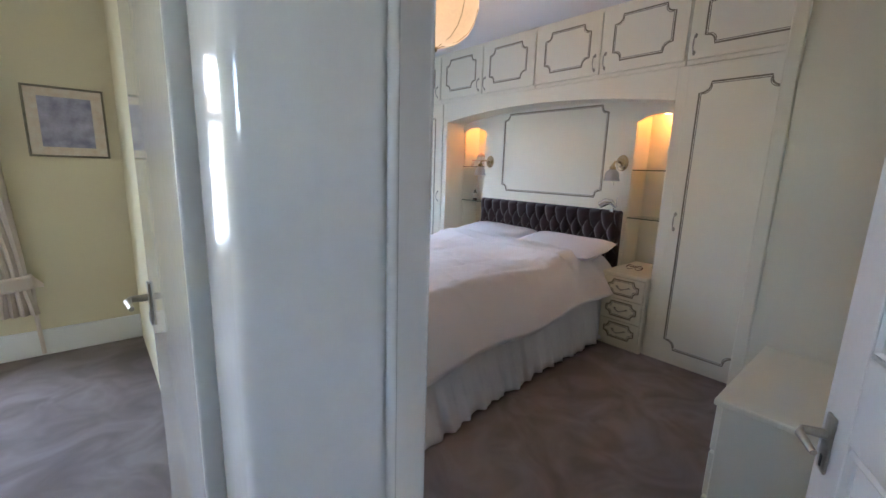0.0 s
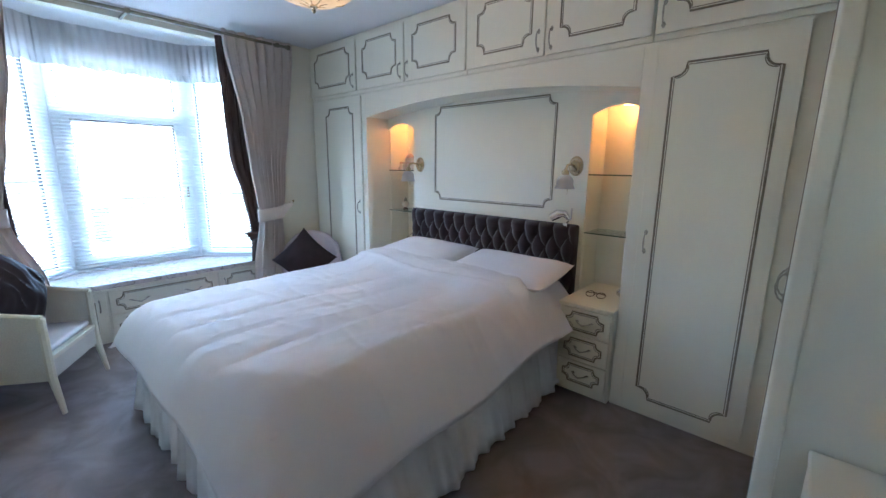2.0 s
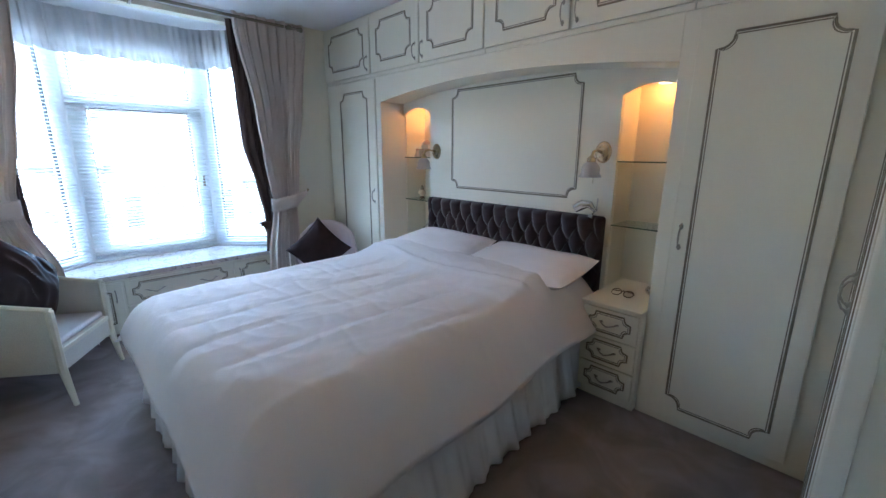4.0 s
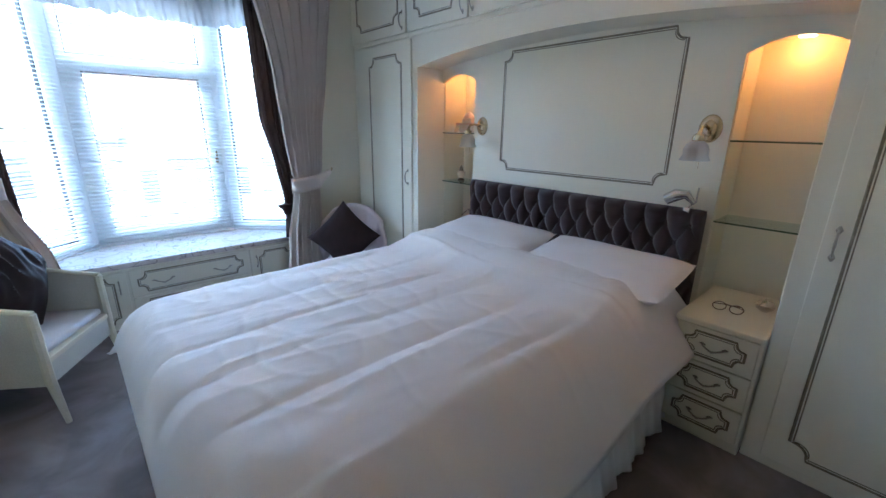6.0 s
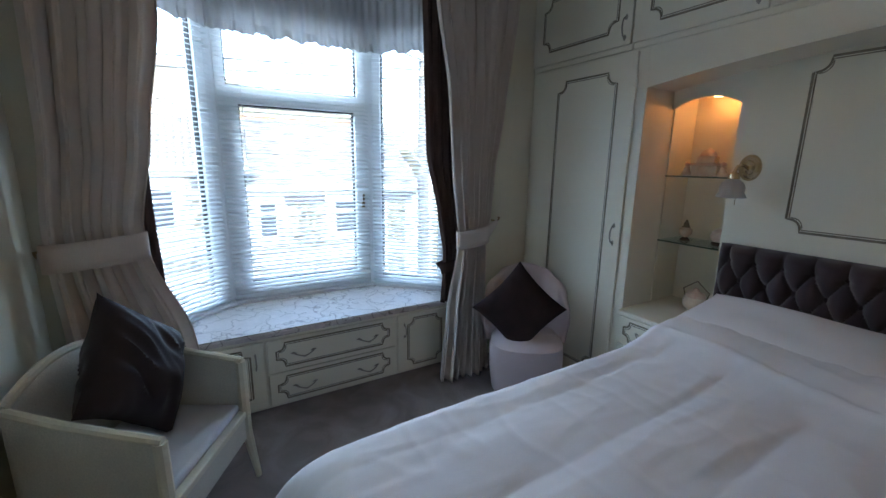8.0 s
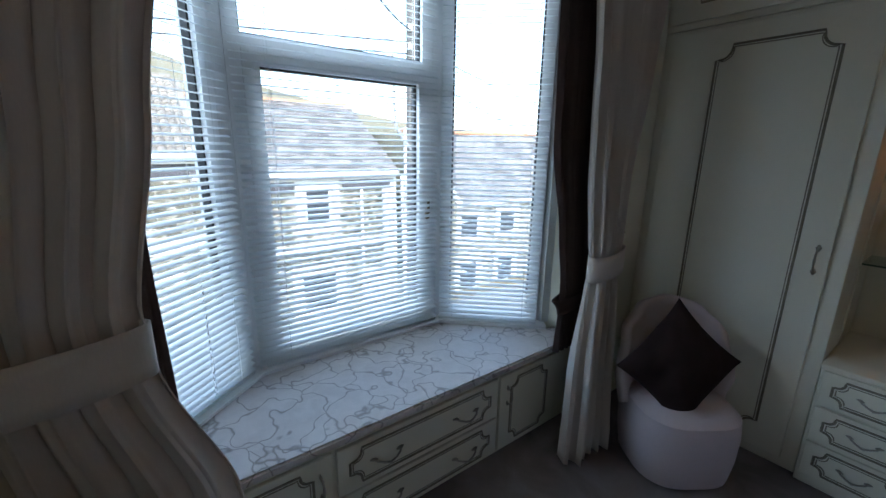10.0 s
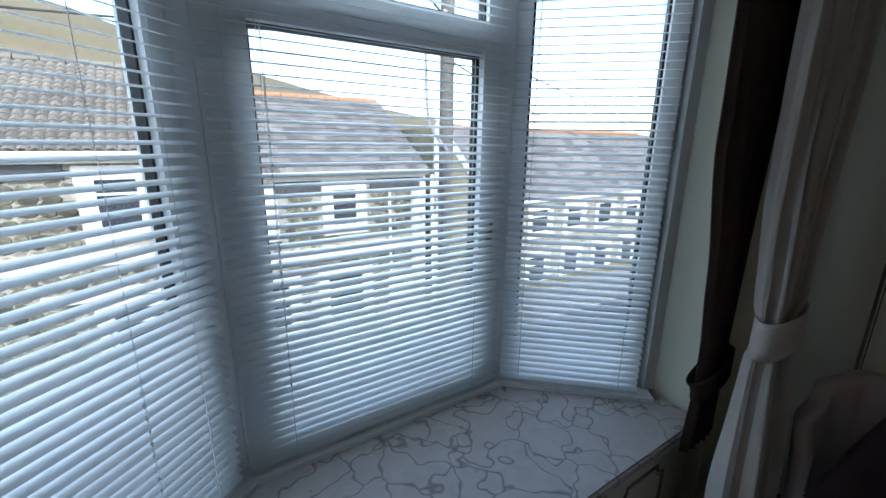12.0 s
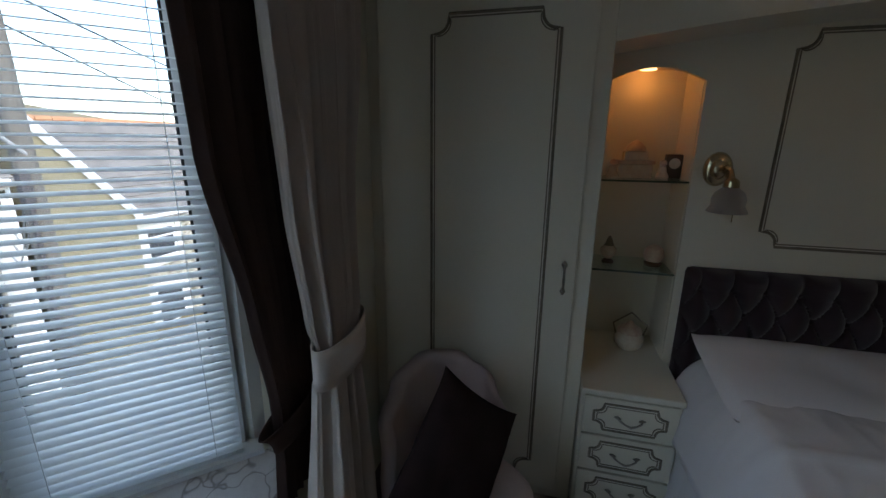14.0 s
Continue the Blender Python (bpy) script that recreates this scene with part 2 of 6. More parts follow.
def boxes(*pairs):
    bm = bmesh.new()
    for lo, hi in pairs:
        box(bm, lo, hi)
    return bm


def soft_box(lo, hi, r=0.006, segments=2):
    bm = boxes((lo, hi))
    bmesh.ops.bevel(bm, geom=bm.edges[:], offset=r, segments=segments, affect="EDGES", profile=0.5)
    return bm


def prism(bm, outline, z0, z1):
    low, high = [bm.verts.new((x, y, z0)) for x, y in outline], [bm.verts.new((x, y, z1)) for x, y in outline]
    n = len(outline)
    bm.faces.new(low[::-1]), bm.faces.new(high)
    for i in range(n):
        bm.faces.new((low[i], low[(i + 1) % n], high[(i + 1) % n], high[i]))
    bmesh.ops.recalc_face_normals(bm, faces=bm.faces[:])
    return bm


def tube(bm, points, r, sides=6, closed=False, flat=1.0, up=None):
    """A round rod along points; r may be a list; flat squeezes it along up."""
    points = [Vector(p) for p in points]
    n, rings, last = len(points), [], None
    for i, p in enumerate(points):
        a = points[i - 1] if (i or closed) else p
        b = points[(i + 1) % n] if (i < n - 1 or closed) else p
        along = (b - a).normalized()
        ref = Vector(up) if up else (last or (Vector((0, 0, 1)) if abs(along.z) < 0.9 else Vector((1, 0, 0))))
        side = along.cross(ref).normalized()
        over = side.cross(along).normalized()
        last = over
        rr = r[i] if isinstance(r, (list, tuple)) else r
        rings.append([bm.verts.new(p + side * (rr * math.cos(k * math.tau / sides)) + over * (rr * flat * math.sin(k * math.tau / sides)))
                      for k in range(sides)])
    for i in range(n if closed else n - 1):
        p, q = rings[i], rings[(i + 1) % n]
        for k in range(sides):
            bm.faces.new((p[k], p[(k + 1) % sides], q[(k + 1) % sides], q[k]))
    if not closed:
        bm.faces.new(rings[0][::-1]), bm.faces.new(rings[-1])
    return bm


def turned(bm, profile, at=(0, 0, 0), sides=20, wave=0.0, lobes=0):
    """A body of revolution about z from (radius, height) pairs; lobes and wave scallop it."""
    rings = []
    for r, h in profile:
        ring = []
        for k in range(sides):
            a = k * math.tau / sides
            rr = r * (1 + wave * abs(math.sin(lobes * a / 2)))
            ring.append(bm.verts.new((at[0] + rr * math.cos(a), at[1] + rr * math.sin(a), at[2] + h)))
        rings.append(ring)
    for p, q in zip(rings, rings[1:]):
        for k in range(sides):
            bm.faces.new((p[k], p[(k + 1) % sides], q[(k + 1) % sides], q[k]))
    bm.faces.new(rings[0][::-1]), bm.faces.new(rings[-1])
    return bm


def sheet(f, nu, nv):
    """A grid of (nu+1) x (nv+1) points from f(u, v), u and v from 0 to 1."""
    bm = bmesh.new()
    rows = [[bm.verts.new(f(i / nu, j / nv)) for j in range(nv + 1)] for i in range(nu + 1)]
    for i in range(nu):
        for j in range(nv):
            bm.faces.new((rows[i][j], rows[i + 1][j], rows[i + 1][j + 1], rows[i][j + 1]))
    return bm


def thing(name, m, label, category, group="", kind=""):
    ob = new(name)
    m = m if isinstance(m, Matrix) else Matrix.Translation(m)
    ob.matrix_world = m
    ob.empty_display_size = 0.1
    PLACE[ob] = m
    return tagged(ob, label, category, group, kind)


def mesh_of(name, bm, mat, smooth):
    bmesh.ops.recalc_face_normals(bm, faces=bm.faces[:])
    me = bpy.data.meshes.new(name)
    bm.to_mesh(me)
    bm.free()
    for p in me.polygons:
        p.use_smooth = smooth
    if smooth:
        me.set_sharp_from_angle(angle=radians(40))
    me.materials.append(mat)
    return me


def part(name, bm, mat, parent, label="", smooth=False, here=False, thick=0.0):
    """One mesh under a thing or a part. The points are in the world, unless here: then in the parent's own axes."""
    if not here:
        bm.transform(PLACE[parent].inverted())
    ob = new(name, mesh_of(name, bm, mat, smooth))
    ob.parent = parent
    PLACE[ob] = PLACE[parent]
    if thick:
        s = ob.modifiers.new("thickness", "SOLIDIFY")
        s.thickness, s.offset = thick, 0
    return tagged(ob, label)


def whole(name, bm, mat, label, category, group="", kind="", smooth=False, thick=0.0):
    """A thing that is a single mesh, with its points in the world."""
    lo = [min(v.co[i] for v in bm.verts) for i in range(3)]
    hi = [max(v.co[i] for v in bm.verts) for i in range(3)]
    base = Matrix.Translation(((lo[0] + hi[0]) / 2, (lo[1] + hi[1]) / 2, lo[2]))
    bm.transform(base.inverted())
    ob = new(name, mesh_of(name, bm, mat, smooth))
    ob.matrix_world = base
    PLACE[ob] = base
    if thick:
        s = ob.modifiers.new("thickness", "SOLIDIFY")
        s.thickness, s.offset = thick, 0
    return tagged(ob, label, category, group, kind)


# ---- setting: plan ----
WEST, EAST, SOUTH, NORTH, TOP = 0.36, 3.50, -0.30, 4.20, 2.44
SILL, HEAD = 0.475, 2.30
BAY = [(0.56, 4.47), (1.05, 4.87), (2.05, 4.87), (2.465, 4.47)]      # glass line of the bay
DOOR_S, DOOR_N, DOOR_H = -0.335, 0.425, 2.03


def structure(name, bm, mat, label, category="wall", smooth=False):
    return whole(name, bm, mat, label, category, kind="structure", smooth=smooth)


structure("floor", boxes(((-2.75, -1.45, -0.2), (EAST + 0.12, 4.2, 0.0)), ((0.5, 4.2, -0.2), (2.52, 4.45, -0.001))), CARPET,
          "mauve-brown swirled cut-pile carpet on the bedroom floor", "carpet")
structure("ceiling", boxes(((-2.75, -1.45, TOP), (EAST + 0.12, 4.22, TOP + 0.15))), CEILING, "white textured bedroom ceiling", "ceiling")
structure("ceiling_bay", prism(bmesh.new(), [(0.4, 4.221), (2.62, 4.221), (2.62, 4.5), (2.14, 5.02), (0.95, 5.02), (0.4, 4.5)], 2.40, 2.59), CEILING,
          "white ceiling of the window bay", "ceiling")
structure("wall_west", boxes(((0.24, DOOR_N, 0), (WEST, NORTH, TOP)), ((0.24, DOOR_S, DOOR_H), (WEST, DOOR_N, TOP)), ((0.24, -1.45, 0), (WEST, DOOR_S, TOP))),
          CREAM, "cream painted wall with the bedroom doorway")
structure("wall_south", boxes(((WEST, SOUTH - 0.12, 0), (EAST + 0.12, SOUTH, TOP))), CREAM, "cream painted wall behind the wardrobes")
structure("wall_east", boxes(((EAST, SOUTH, 0), (EAST + 0.12, NORTH + 0.3, TOP))), CREAM, "cream painted wall behind the fitted units")
structure("wall_north", boxes(((0.24, NORTH, 0), (0.52, NORTH + 0.27, TOP)), ((2.50, NORTH, 0), (EAST, NORTH + 0.27, TOP)),
                              ((0.52, NORTH + 0.05, 2.36), (2.50, NORTH + 0.15, 2.4))), CREAM, "cream painted wall on either side of the bay window")
bay = bmesh.new()
outer = [(0.40, 4.47), (0.97, 5.00), (2.12, 5.00), (2.62, 4.47)]
inner = [(0.50, 4.47), (1.02, 4.90), (2.08, 4.90), (2.52, 4.47)]
for i in range(3):
    ring = [inner[i], inner[i + 1], outer[i + 1], outer[i]]
    prism(bay, ring, -4.2, SILL - 0.03)
    prism(bay, ring, HEAD, 2.40)
structure("wall_bay", bay, CREAM, "cream painted bay wall above and below the windows")
# landing and the room beside it
structure("wall_landing", boxes(((-2.75, -1.45, 0), (-2.63, -0.70, TOP)), ((-2.75, 0.0, 0), (-2.63, 3.87, TOP)), ((-2.75, -0.70, 0), (-2.63, 0.0, 1.45)), ((-2.75, -0.70, 2.0), (-2.63, 0.0, TOP)), ((-2.63, -1.45, 0), (0.24, -1.33, TOP))), YELLOW, "plain painted landing wall")
structure("wall_next_room", boxes(((-2.63, 0.445, 0), (-0.60, 0.565, TOP)), ((-0.60, 0.445, DOOR_H), (0.18, 0.565, TOP)), ((0.18, 0.445, 0), (0.24, 0.565, TOP))), YELLOW,
          "yellow painted wall with the neighbouring room's doorway")
structure("wall_next_window", boxes(((-2.63, 3.57, 0), (-2.3, 3.87, TOP)), ((-0.62, 3.57, 0), (0.24, 3.87, TOP)), ((-2.3, 3.57, 0), (-0.62, 3.87, 0.55)), ((-2.3, 3.57, 2.15), (-0.62, 3.87, TOP))),
          YELLOW, "yellow painted window wall of the neighbouring room")
structure("wall_next_side", boxes(((0.232, 0.565, 0), (0.24, 3.57, TOP))), YELLOW, "yellow painted side wall of the neighbouring room")
structure("baseboard_next_room", soft_box((-2.6, 3.545, 0), (0.232, 3.57, 0.17), 0.006), SATIN, "white painted skirting board", "baseboard")

# ---- window, blinds ----


def bar(bm, a, b, z0, z1, depth, inset=0.0):
    """An upright-sided bar between plan points a and b, from z0 to z1, depth thick about the line, shifted outwards by inset."""
    a, b = Vector((*a, 0)), Vector((*b, 0))
    out = Vector((-(b - a).y, (b - a).x, 0)).normalized()
    lo = [a + out * (inset - depth / 2), b + out * (inset - depth / 2), b + out * (inset + depth / 2), a + out * (inset + depth / 2)]
    prism(bm, [(p.x, p.y) for p in lo], z0, z1)


def along(a, b, s):
    return (a[0] + (b[0] - a[0]) * s, a[1] + (b[1] - a[1]) * s)


def window_light(name, a, b, transom, label):
    """A white plastic window between plan points a and b: outer frame, and with a transom an opening sash below a fixed light."""
    width = math.dist(a, b)
    w = thing(name, ((a[0] + b[0]) / 2, (a[1] + b[1]) / 2, SILL), label, "window", kind="structure")
    e = 0.055 / width
    f = bmesh.new()
    bar(f, a, along(a, b, e), SILL, HEAD, 0.07)
    bar(f, along(a, b, 1 - e), b, SILL, HEAD, 0.07)
    bar(f, along(a, b, e), along(a, b, 1 - e), SILL, SILL + 0.05, 0.068)
    bar(f, along(a, b, e), along(a, b, 1 - e), HEAD - 0.06, HEAD, 0.068)
    part("window_frame", f, UPVC, w)
    spans = [(e, 1 - e, SILL + 0.05, HEAD - 0.06)]
    if transom:
        t = bmesh.new()
        bar(t, along(a, b, e), along(a, b, 1 - e), 1.745, 1.795, 0.066)
        part("transom", t, UPVC, w)
        spans = [(e, 1 - e, 1.795, HEAD - 0.06)]
        s = bmesh.new()
        g, r_ = 0.060 / width, 0.022 / width
        bar(s, along(a, b, e), along(a, b, e + g), SILL + 0.05, 1.745, 0.060, -0.012)
        bar(s, along(a, b, 1 - e - r_), along(a, b, 1 - e), SILL + 0.05, 1.745, 0.060, -0.012)
        bar(s, along(a, b, e + g), along(a, b, 1 - e - r_), SILL + 0.05, SILL + 0.100, 0.058, -0.012)
        bar(s, along(a, b, e + g), along(a, b, 1 - e - r_), 1.69, 1.745, 0.058, -0.012)
        sash = part("opening_sash", s, UPVC, w)
        h = bmesh.new()
        p = along(a, b, 1 - e / 2)
        box(h, (p[0] - 0.010, p[1] - 0.050, 1.04), (p[0] + 0.010, p[1] - 0.035, 1.09))
        box(h, (p[0] - 0.006, p[1] - 0.056, 1.05), (p[0] + 0.006, p[1] - 0.049, 1.14))
        part("window_handle", h, BRASS, sash, "brass casement handle")
        spans.append((e + g, 1 - e - r_, SILL + 0.100, 1.69))
    for s0, s1, z0, z1 in spans:
        k = bmesh.new()
        r = 0.008 / width
        bar(k, along(a, b, s0), along(a, b, s0 + r), z0, z1, 0.03)
        bar(k, along(a, b, s1 - r), along(a, b, s1), z0, z1, 0.03)
        bar(k, along(a, b, s0 + r), along(a, b, s1 - r), z0, z0 + 0.008, 0.03)
        bar(k, along(a, b, s0 + r), along(a, b, s1 - r), z1 - 0.008, z1, 0.03)
        part("seal", k, GASKET, w, "black rubber glazing seal")
        p = bmesh.new()
        bar(p, along(a, b, s0 + r), along(a, b, s1 - r), z0 + 0.008, z1 - 0.008, 0.006)
        pane = part("pane", p, PANE, w)
        pane.visible_shadow = False
    return w


window_light("window_1", BAY[0], along(BAY[0], BAY[1], 0.94), False, "white plastic fixed window in the canted side of the bay")
window_light("window_2", (1.09, 4.87), (2.00, 4.87), True, "white plastic window with opening sash and top light")
window_light("window_3", along(BAY[2], BAY[3], 0.06), BAY[3], False, "white plastic fixed window in the canted side of the bay")
posts = bmesh.new()
prism(posts, [(1.030, 4.822), (1.089, 4.838), (1.089, 4.92), (1.005, 4.88)], SILL, HEAD)
prism(posts, [(2.001, 4.838), (2.065, 4.822), (2.090, 4.88), (2.001, 4.92)], SILL, HEAD)
structure("window_post", posts, UPVC, "white plastic corner posts between the bay windows", "window frame")
lining = bmesh.new()
prism(lining, [(2.46, 4.425), (2.50, 4.41), (2.50, 4.48), (2.46, 4.48)], SILL, HEAD)
prism(lining, [(0.52, 4.41), (0.56, 4.425), (0.56, 4.48), (0.52, 4.48)], SILL, HEAD)
structure("trim", lining, SATIN, "white painted window lining", "trim")
board = bmesh.new()
for i in range(3):
    a, b = Vector((*BAY[i], 0)), Vector((*BAY[i + 1], 0))
    prism(board, [(p[0], p[1]) for p in (inner[i], inner[i + 1], [(1.10, 4.765), (1.10, 4.765), (2.015, 4.765), (2.43, 4.365)][i + 1], [(0.60, 4.365), (1.10, 4.765), (2.015, 4.765)][i])],
          SILL - 0.03 + 0.0015 * i, SILL + 0.0015 * i)
structure("window_sill", board, SATIN, "white painted window board round the bay", "window sill")


def blind(a, b, z0, z1, pitch, label):
    """A venetian blind between plan points a and b: headrail, each slat, bottom rail, ladder cords and a pull."""
    a, b = Vector((*a, 0)), Vector((*b, 0))
    run = (b - a).normalized()
    m = Matrix.Translation((a + b) / 2 + Vector((0, 0, z0))) @ Matrix.Rotation(math.atan2(run.y, run.x), 4, "Z")
    half = (b - a).length / 2
    t = thing("venetian_blind", m, label, "blind", "venetian blinds in the bay")
    part("headrail", boxes(((-half, -0.018, z1 - z0), (half, 0.018, z1 - z0 + 0.035))), SLAT, t, here=True)
    part("bottom_rail", boxes(((-half, -0.011, 0), (half, 0.011, 0.014))), SLAT, t, here=True)
    s = bmesh.new()
    rows = [[s.verts.new((x, -0.0175 + 0.035 * j / 4, 0.0030 * (1 - (j / 2 - 1) ** 2))) for j in range(5)] for x in (-half, half)]
    for j in range(4):
        s.faces.new((rows[0][j], rows[1][j], rows[1][j + 1], rows[0][j + 1]))
    me = mesh_of("slat", s, SLAT, True)
    count = int((z1 - z0 - 0.03) / pitch)
    for i in range(count):
        ob = new("slat", me)
        ob.parent = t
        ob.location = (0, random.uniform(-0.0006, 0.0006), 0.025 + i * pitch)
        ob.rotation_euler = (radians(random.uniform(-1.8, 1.8) + 13), random.uniform(-0.0012, 0.0012), 0)
    for x in (-half * 0.72, half * 0.72):
        c = bmesh.new()
        for y in (-0.0175, 0.0175):
            tube(c, [(x, y, 0.01), (x, y, z1 - z0)], 0.0008, 4)
        part("ladder_cord", c, CORD, t, here=True)
    return t


def pull_cord(at, z0, z1):
    c = bmesh.new()
    tube(c, [(at[0], at[1], z1), (at[0] + 0.003, at[1], (z0 + z1) / 2), (at[0], at[1], z0)], 0.0008, 5)
    for k in range(14):
        z = z0 + k * 0.03
        turned(c, [(0.0005, 0), (0.0032, 0.004), (0.0032, 0.008), (0.0005, 0.012)], (at[0], at[1], z), 6)
    whole("blind_pull_cord", c, CORD, "white beaded pull cord hanging beside the blind", "cord", "blind pull cords", smooth=True)


def inside(i, s0, s1, off=0.072):
    a, b = Vector((*BAY[i], 0)), Vector((*BAY[i + 1], 0))
    n = Vector(((b - a).y, -(b - a).x, 0)).normalized() * off
    p, q = a + (b - a) * s0 + n, a + (b - a) * s1 + n
    return (p.x, p.y), (q.x, q.y)


for i, s0, s1 in ((0, 0.02, 0.93), (1, 0.045, 0.955), (2, 0.07, 0.98)):
    blind(*inside(i, s0, s1), SILL + 0.004, 2.22, 0.0265, "white venetian blind with open slats in the bay window")
pull_cord((1.22, 4.768), 0.74, 2.2)
pull_cord((0.905, 4.62), 0.52, 2.2)

# ---- fitted units ----


def notched(u0, v0, u1, v1, n, steps=5):
    """The outline of a panel moulding: a rectangle whose corners are scooped out, with a small shoulder at each end."""
    pts = []
    for cu, cv, du, dv in ((u0, v0, 1, 1), (u1, v0, -1, 1), (u1, v1, -1, -1), (u0, v1, 1, -1)):
        arc = [(cu + du * (0.22 * n + 0.78 * n * math.sin(a)), cv + dv * (0.22 * n + 0.78 * n * math.cos(a)))
               for a in [k / steps * math.pi / 2 for k in range(steps + 1)]]
        arc = [(cu, cv + dv * n)] + arc + [(cu + du * n, cv)]
        pts += arc if (du * dv > 0) else arc[::-1]
    return pts


def on_face(face, u, v, out=0.0):
    """A point on an upright face, by its run u and height v: 'x2.95-' looks towards -x, and so on."""
    axis, sign = face[0], -1 if face[-1] == "-" else 1
    d = float(face[1:-1]) + sign * out
    return (d, u, v) if axis == "x" else (u, d, v)


def slab(face, u0, v0, u1, v1, t=0.018, r=0.004):
    p, q = on_face(face, u0, v0, 0.001), on_face(face, u1, v1, t)
    return soft_box([min(a, b) for a, b in zip(p, q)], [max(a, b) for a, b in zip(p, q)], r, 2)


def moulding(face, u0, v0, u1, v1, n, out=0.018, r=0.0048):
    bm = bmesh.new()
    up = on_face(face[0] + "0" + face[-1], 0, 0, 1)
    tube(bm, [on_face(face, u, v, out) for u, v in notched(u0, v0, u1, v1, n)], r, 6, True, 0.8, up)
    inner_n = n * 0.92
    tube(bm, [on_face(face, u, v, out) for u, v in notched(u0 + 0.011, v0 + 0.011, u1 - 0.011, v1 - 0.011, inner_n)], r * 0.5, 5, True, 0.8, up)
    return bm


def pull(face, u, v, upright=True, length=0.10, out=0.018):
    """A bow handle with pointed back plates."""
    bm = bmesh.new()
    h = length / 2

    def at(s, d):
        return on_face(face, u, v + s, out + d) if upright else on_face(face, u + s, v - 0.25 * abs(abs(s) - h) * (abs(s) < h) * 1.4, out + d)
    tube(bm, [at(-h, 0.004), at(-h * 0.86, 0.020), at(-h * 0.45, 0.030), at(0, 0.032), at(h * 0.45, 0.030), at(h * 0.86, 0.020), at(h, 0.004)],
         [0.004, 0.004, 0.0035, 0.005, 0.0035, 0.004, 0.004], 6)
    for s in (-1, 1):
        tube(bm, [at(s * h * 0.72, 0.002), at(s * h, 0.005), at(s * h * 1.28, 0.002)], [0.004, 0.011, 0.003], 6, flat=0.5)
    return bm


def cabinet_door(parent, face, u0, v0, u1, v1, panel, n, handle, name="door", upright=True, length=0.10):
    d = part(name, slab(face, u0, v0, u1, v1), UNIT, parent)
    pu0, pv0, pu1, pv1 = panel
    part("moulding", moulding(face, pu0, pv0, pu1, pv1, n), GILT, d, "worn gilt panel moulding")
    for hu, hv in handle:
        part("handle", pull(face, hu, hv, upright, length), PEWTER, d, "aged pewter bow handle", smooth=True)
    return d


FX = "x2.968-"
FACE = 2.968


def unit(name, lo, hi, label, category):
    u = thing(name, ((lo[0] + hi[0]) / 2, (lo[1] + hi[1]) / 2, lo[2]), label, category)
    part("body", soft_box(lo, hi, 0.003, 1), UNIT, u)
    return u


# tall wardrobe beside the bed, narrow wardrobe by the window
w = unit("wardrobe", (FACE, 0.4125, 0.0), (EAST, 1.128, 1.955), "ivory fitted wardrobe with gilt-moulded door beside the bed", "wardrobe")
cabinet_door(w, FX, 0.50, 0.05, 1.060, 1.94, (0.570, 0.11, 0.985, 1.84), 0.06, [(1.022, 0.98)])
w = unit("wardrobe", (FACE, 3.36, 0.0), (EAST, NORTH - 0.002, 1.955), "narrow ivory fitted wardrobe beside the window", "wardrobe")
cabinet_door(w, FX, 3.415, 0.05, 4.15, 1.94, (3.525, 0.12, 3.95, 1.86), 0.06, [(3.455, 0.98)])
# overhead cupboards
for y0, y1, doors in ((0.4125, 1.088, 1), (1.091, 2.25, 2), (2.253, 3.462, 2), (3.465, NORTH - 0.002, 1)):
    u = unit("overhead_cupboard", (FACE, y0, 1.957), (EAST, y1, TOP - 0.002), "ivory overhead cupboard with gilt-moulded doors under the ceiling", "cupboard")
    step = (y1 - y0) / doors
    for k in range(doors):
        a, b = y0 + k * step + 0.006, y0 + (k + 1) * step - 0.006
        hy = (b - 0.035 if k == 0 else a + 0.035) if doors == 2 else (b - 0.035 if y0 < 1 else a + 0.035)
        cabinet_door(u, FX, a, 1.985, b, TOP - 0.03, (a + 0.085, 2.06, b - 0.085, TOP - 0.085), 0.055, [(hy, 2.07)])
# arched pelmet above the bed recess
N = 40
arch = [(1.128 + (3.36 - 1.128) * k / N, 1.755 + 0.085 * (1 - (2 * k / N - 1) ** 2)) for k in range(N + 1)]


def arched(x0, x1, lift):
    bm = bmesh.new()
    outline = [(y, z + lift) for y, z in arch] + [(3.36, 1.955), (1.128, 1.955)]
    front, back = [bm.verts.new((x0, y, z)) for y, z in outline], [bm.verts.new((x1, y, z)) for y, z in outline]
    bm.faces.new(front), bm.faces.new(back[::-1])
    for k in range(len(outline)):
        bm.faces.new((front[k], front[(k + 1) % len(outline)], back[(k + 1) % len(outline)], back[k]))
    return bm


pelmet = thing("arched_pelmet", (3.09, 2.21, 1.768), "ivory arched pelmet board over the bed recess", "pelmet")
part("front_board", arched(FACE, FACE + 0.020, 0), UNIT, pelmet)
part("soffit", arched(FACE + 0.020, 3.21, 0.004), UNIT, pelmet)
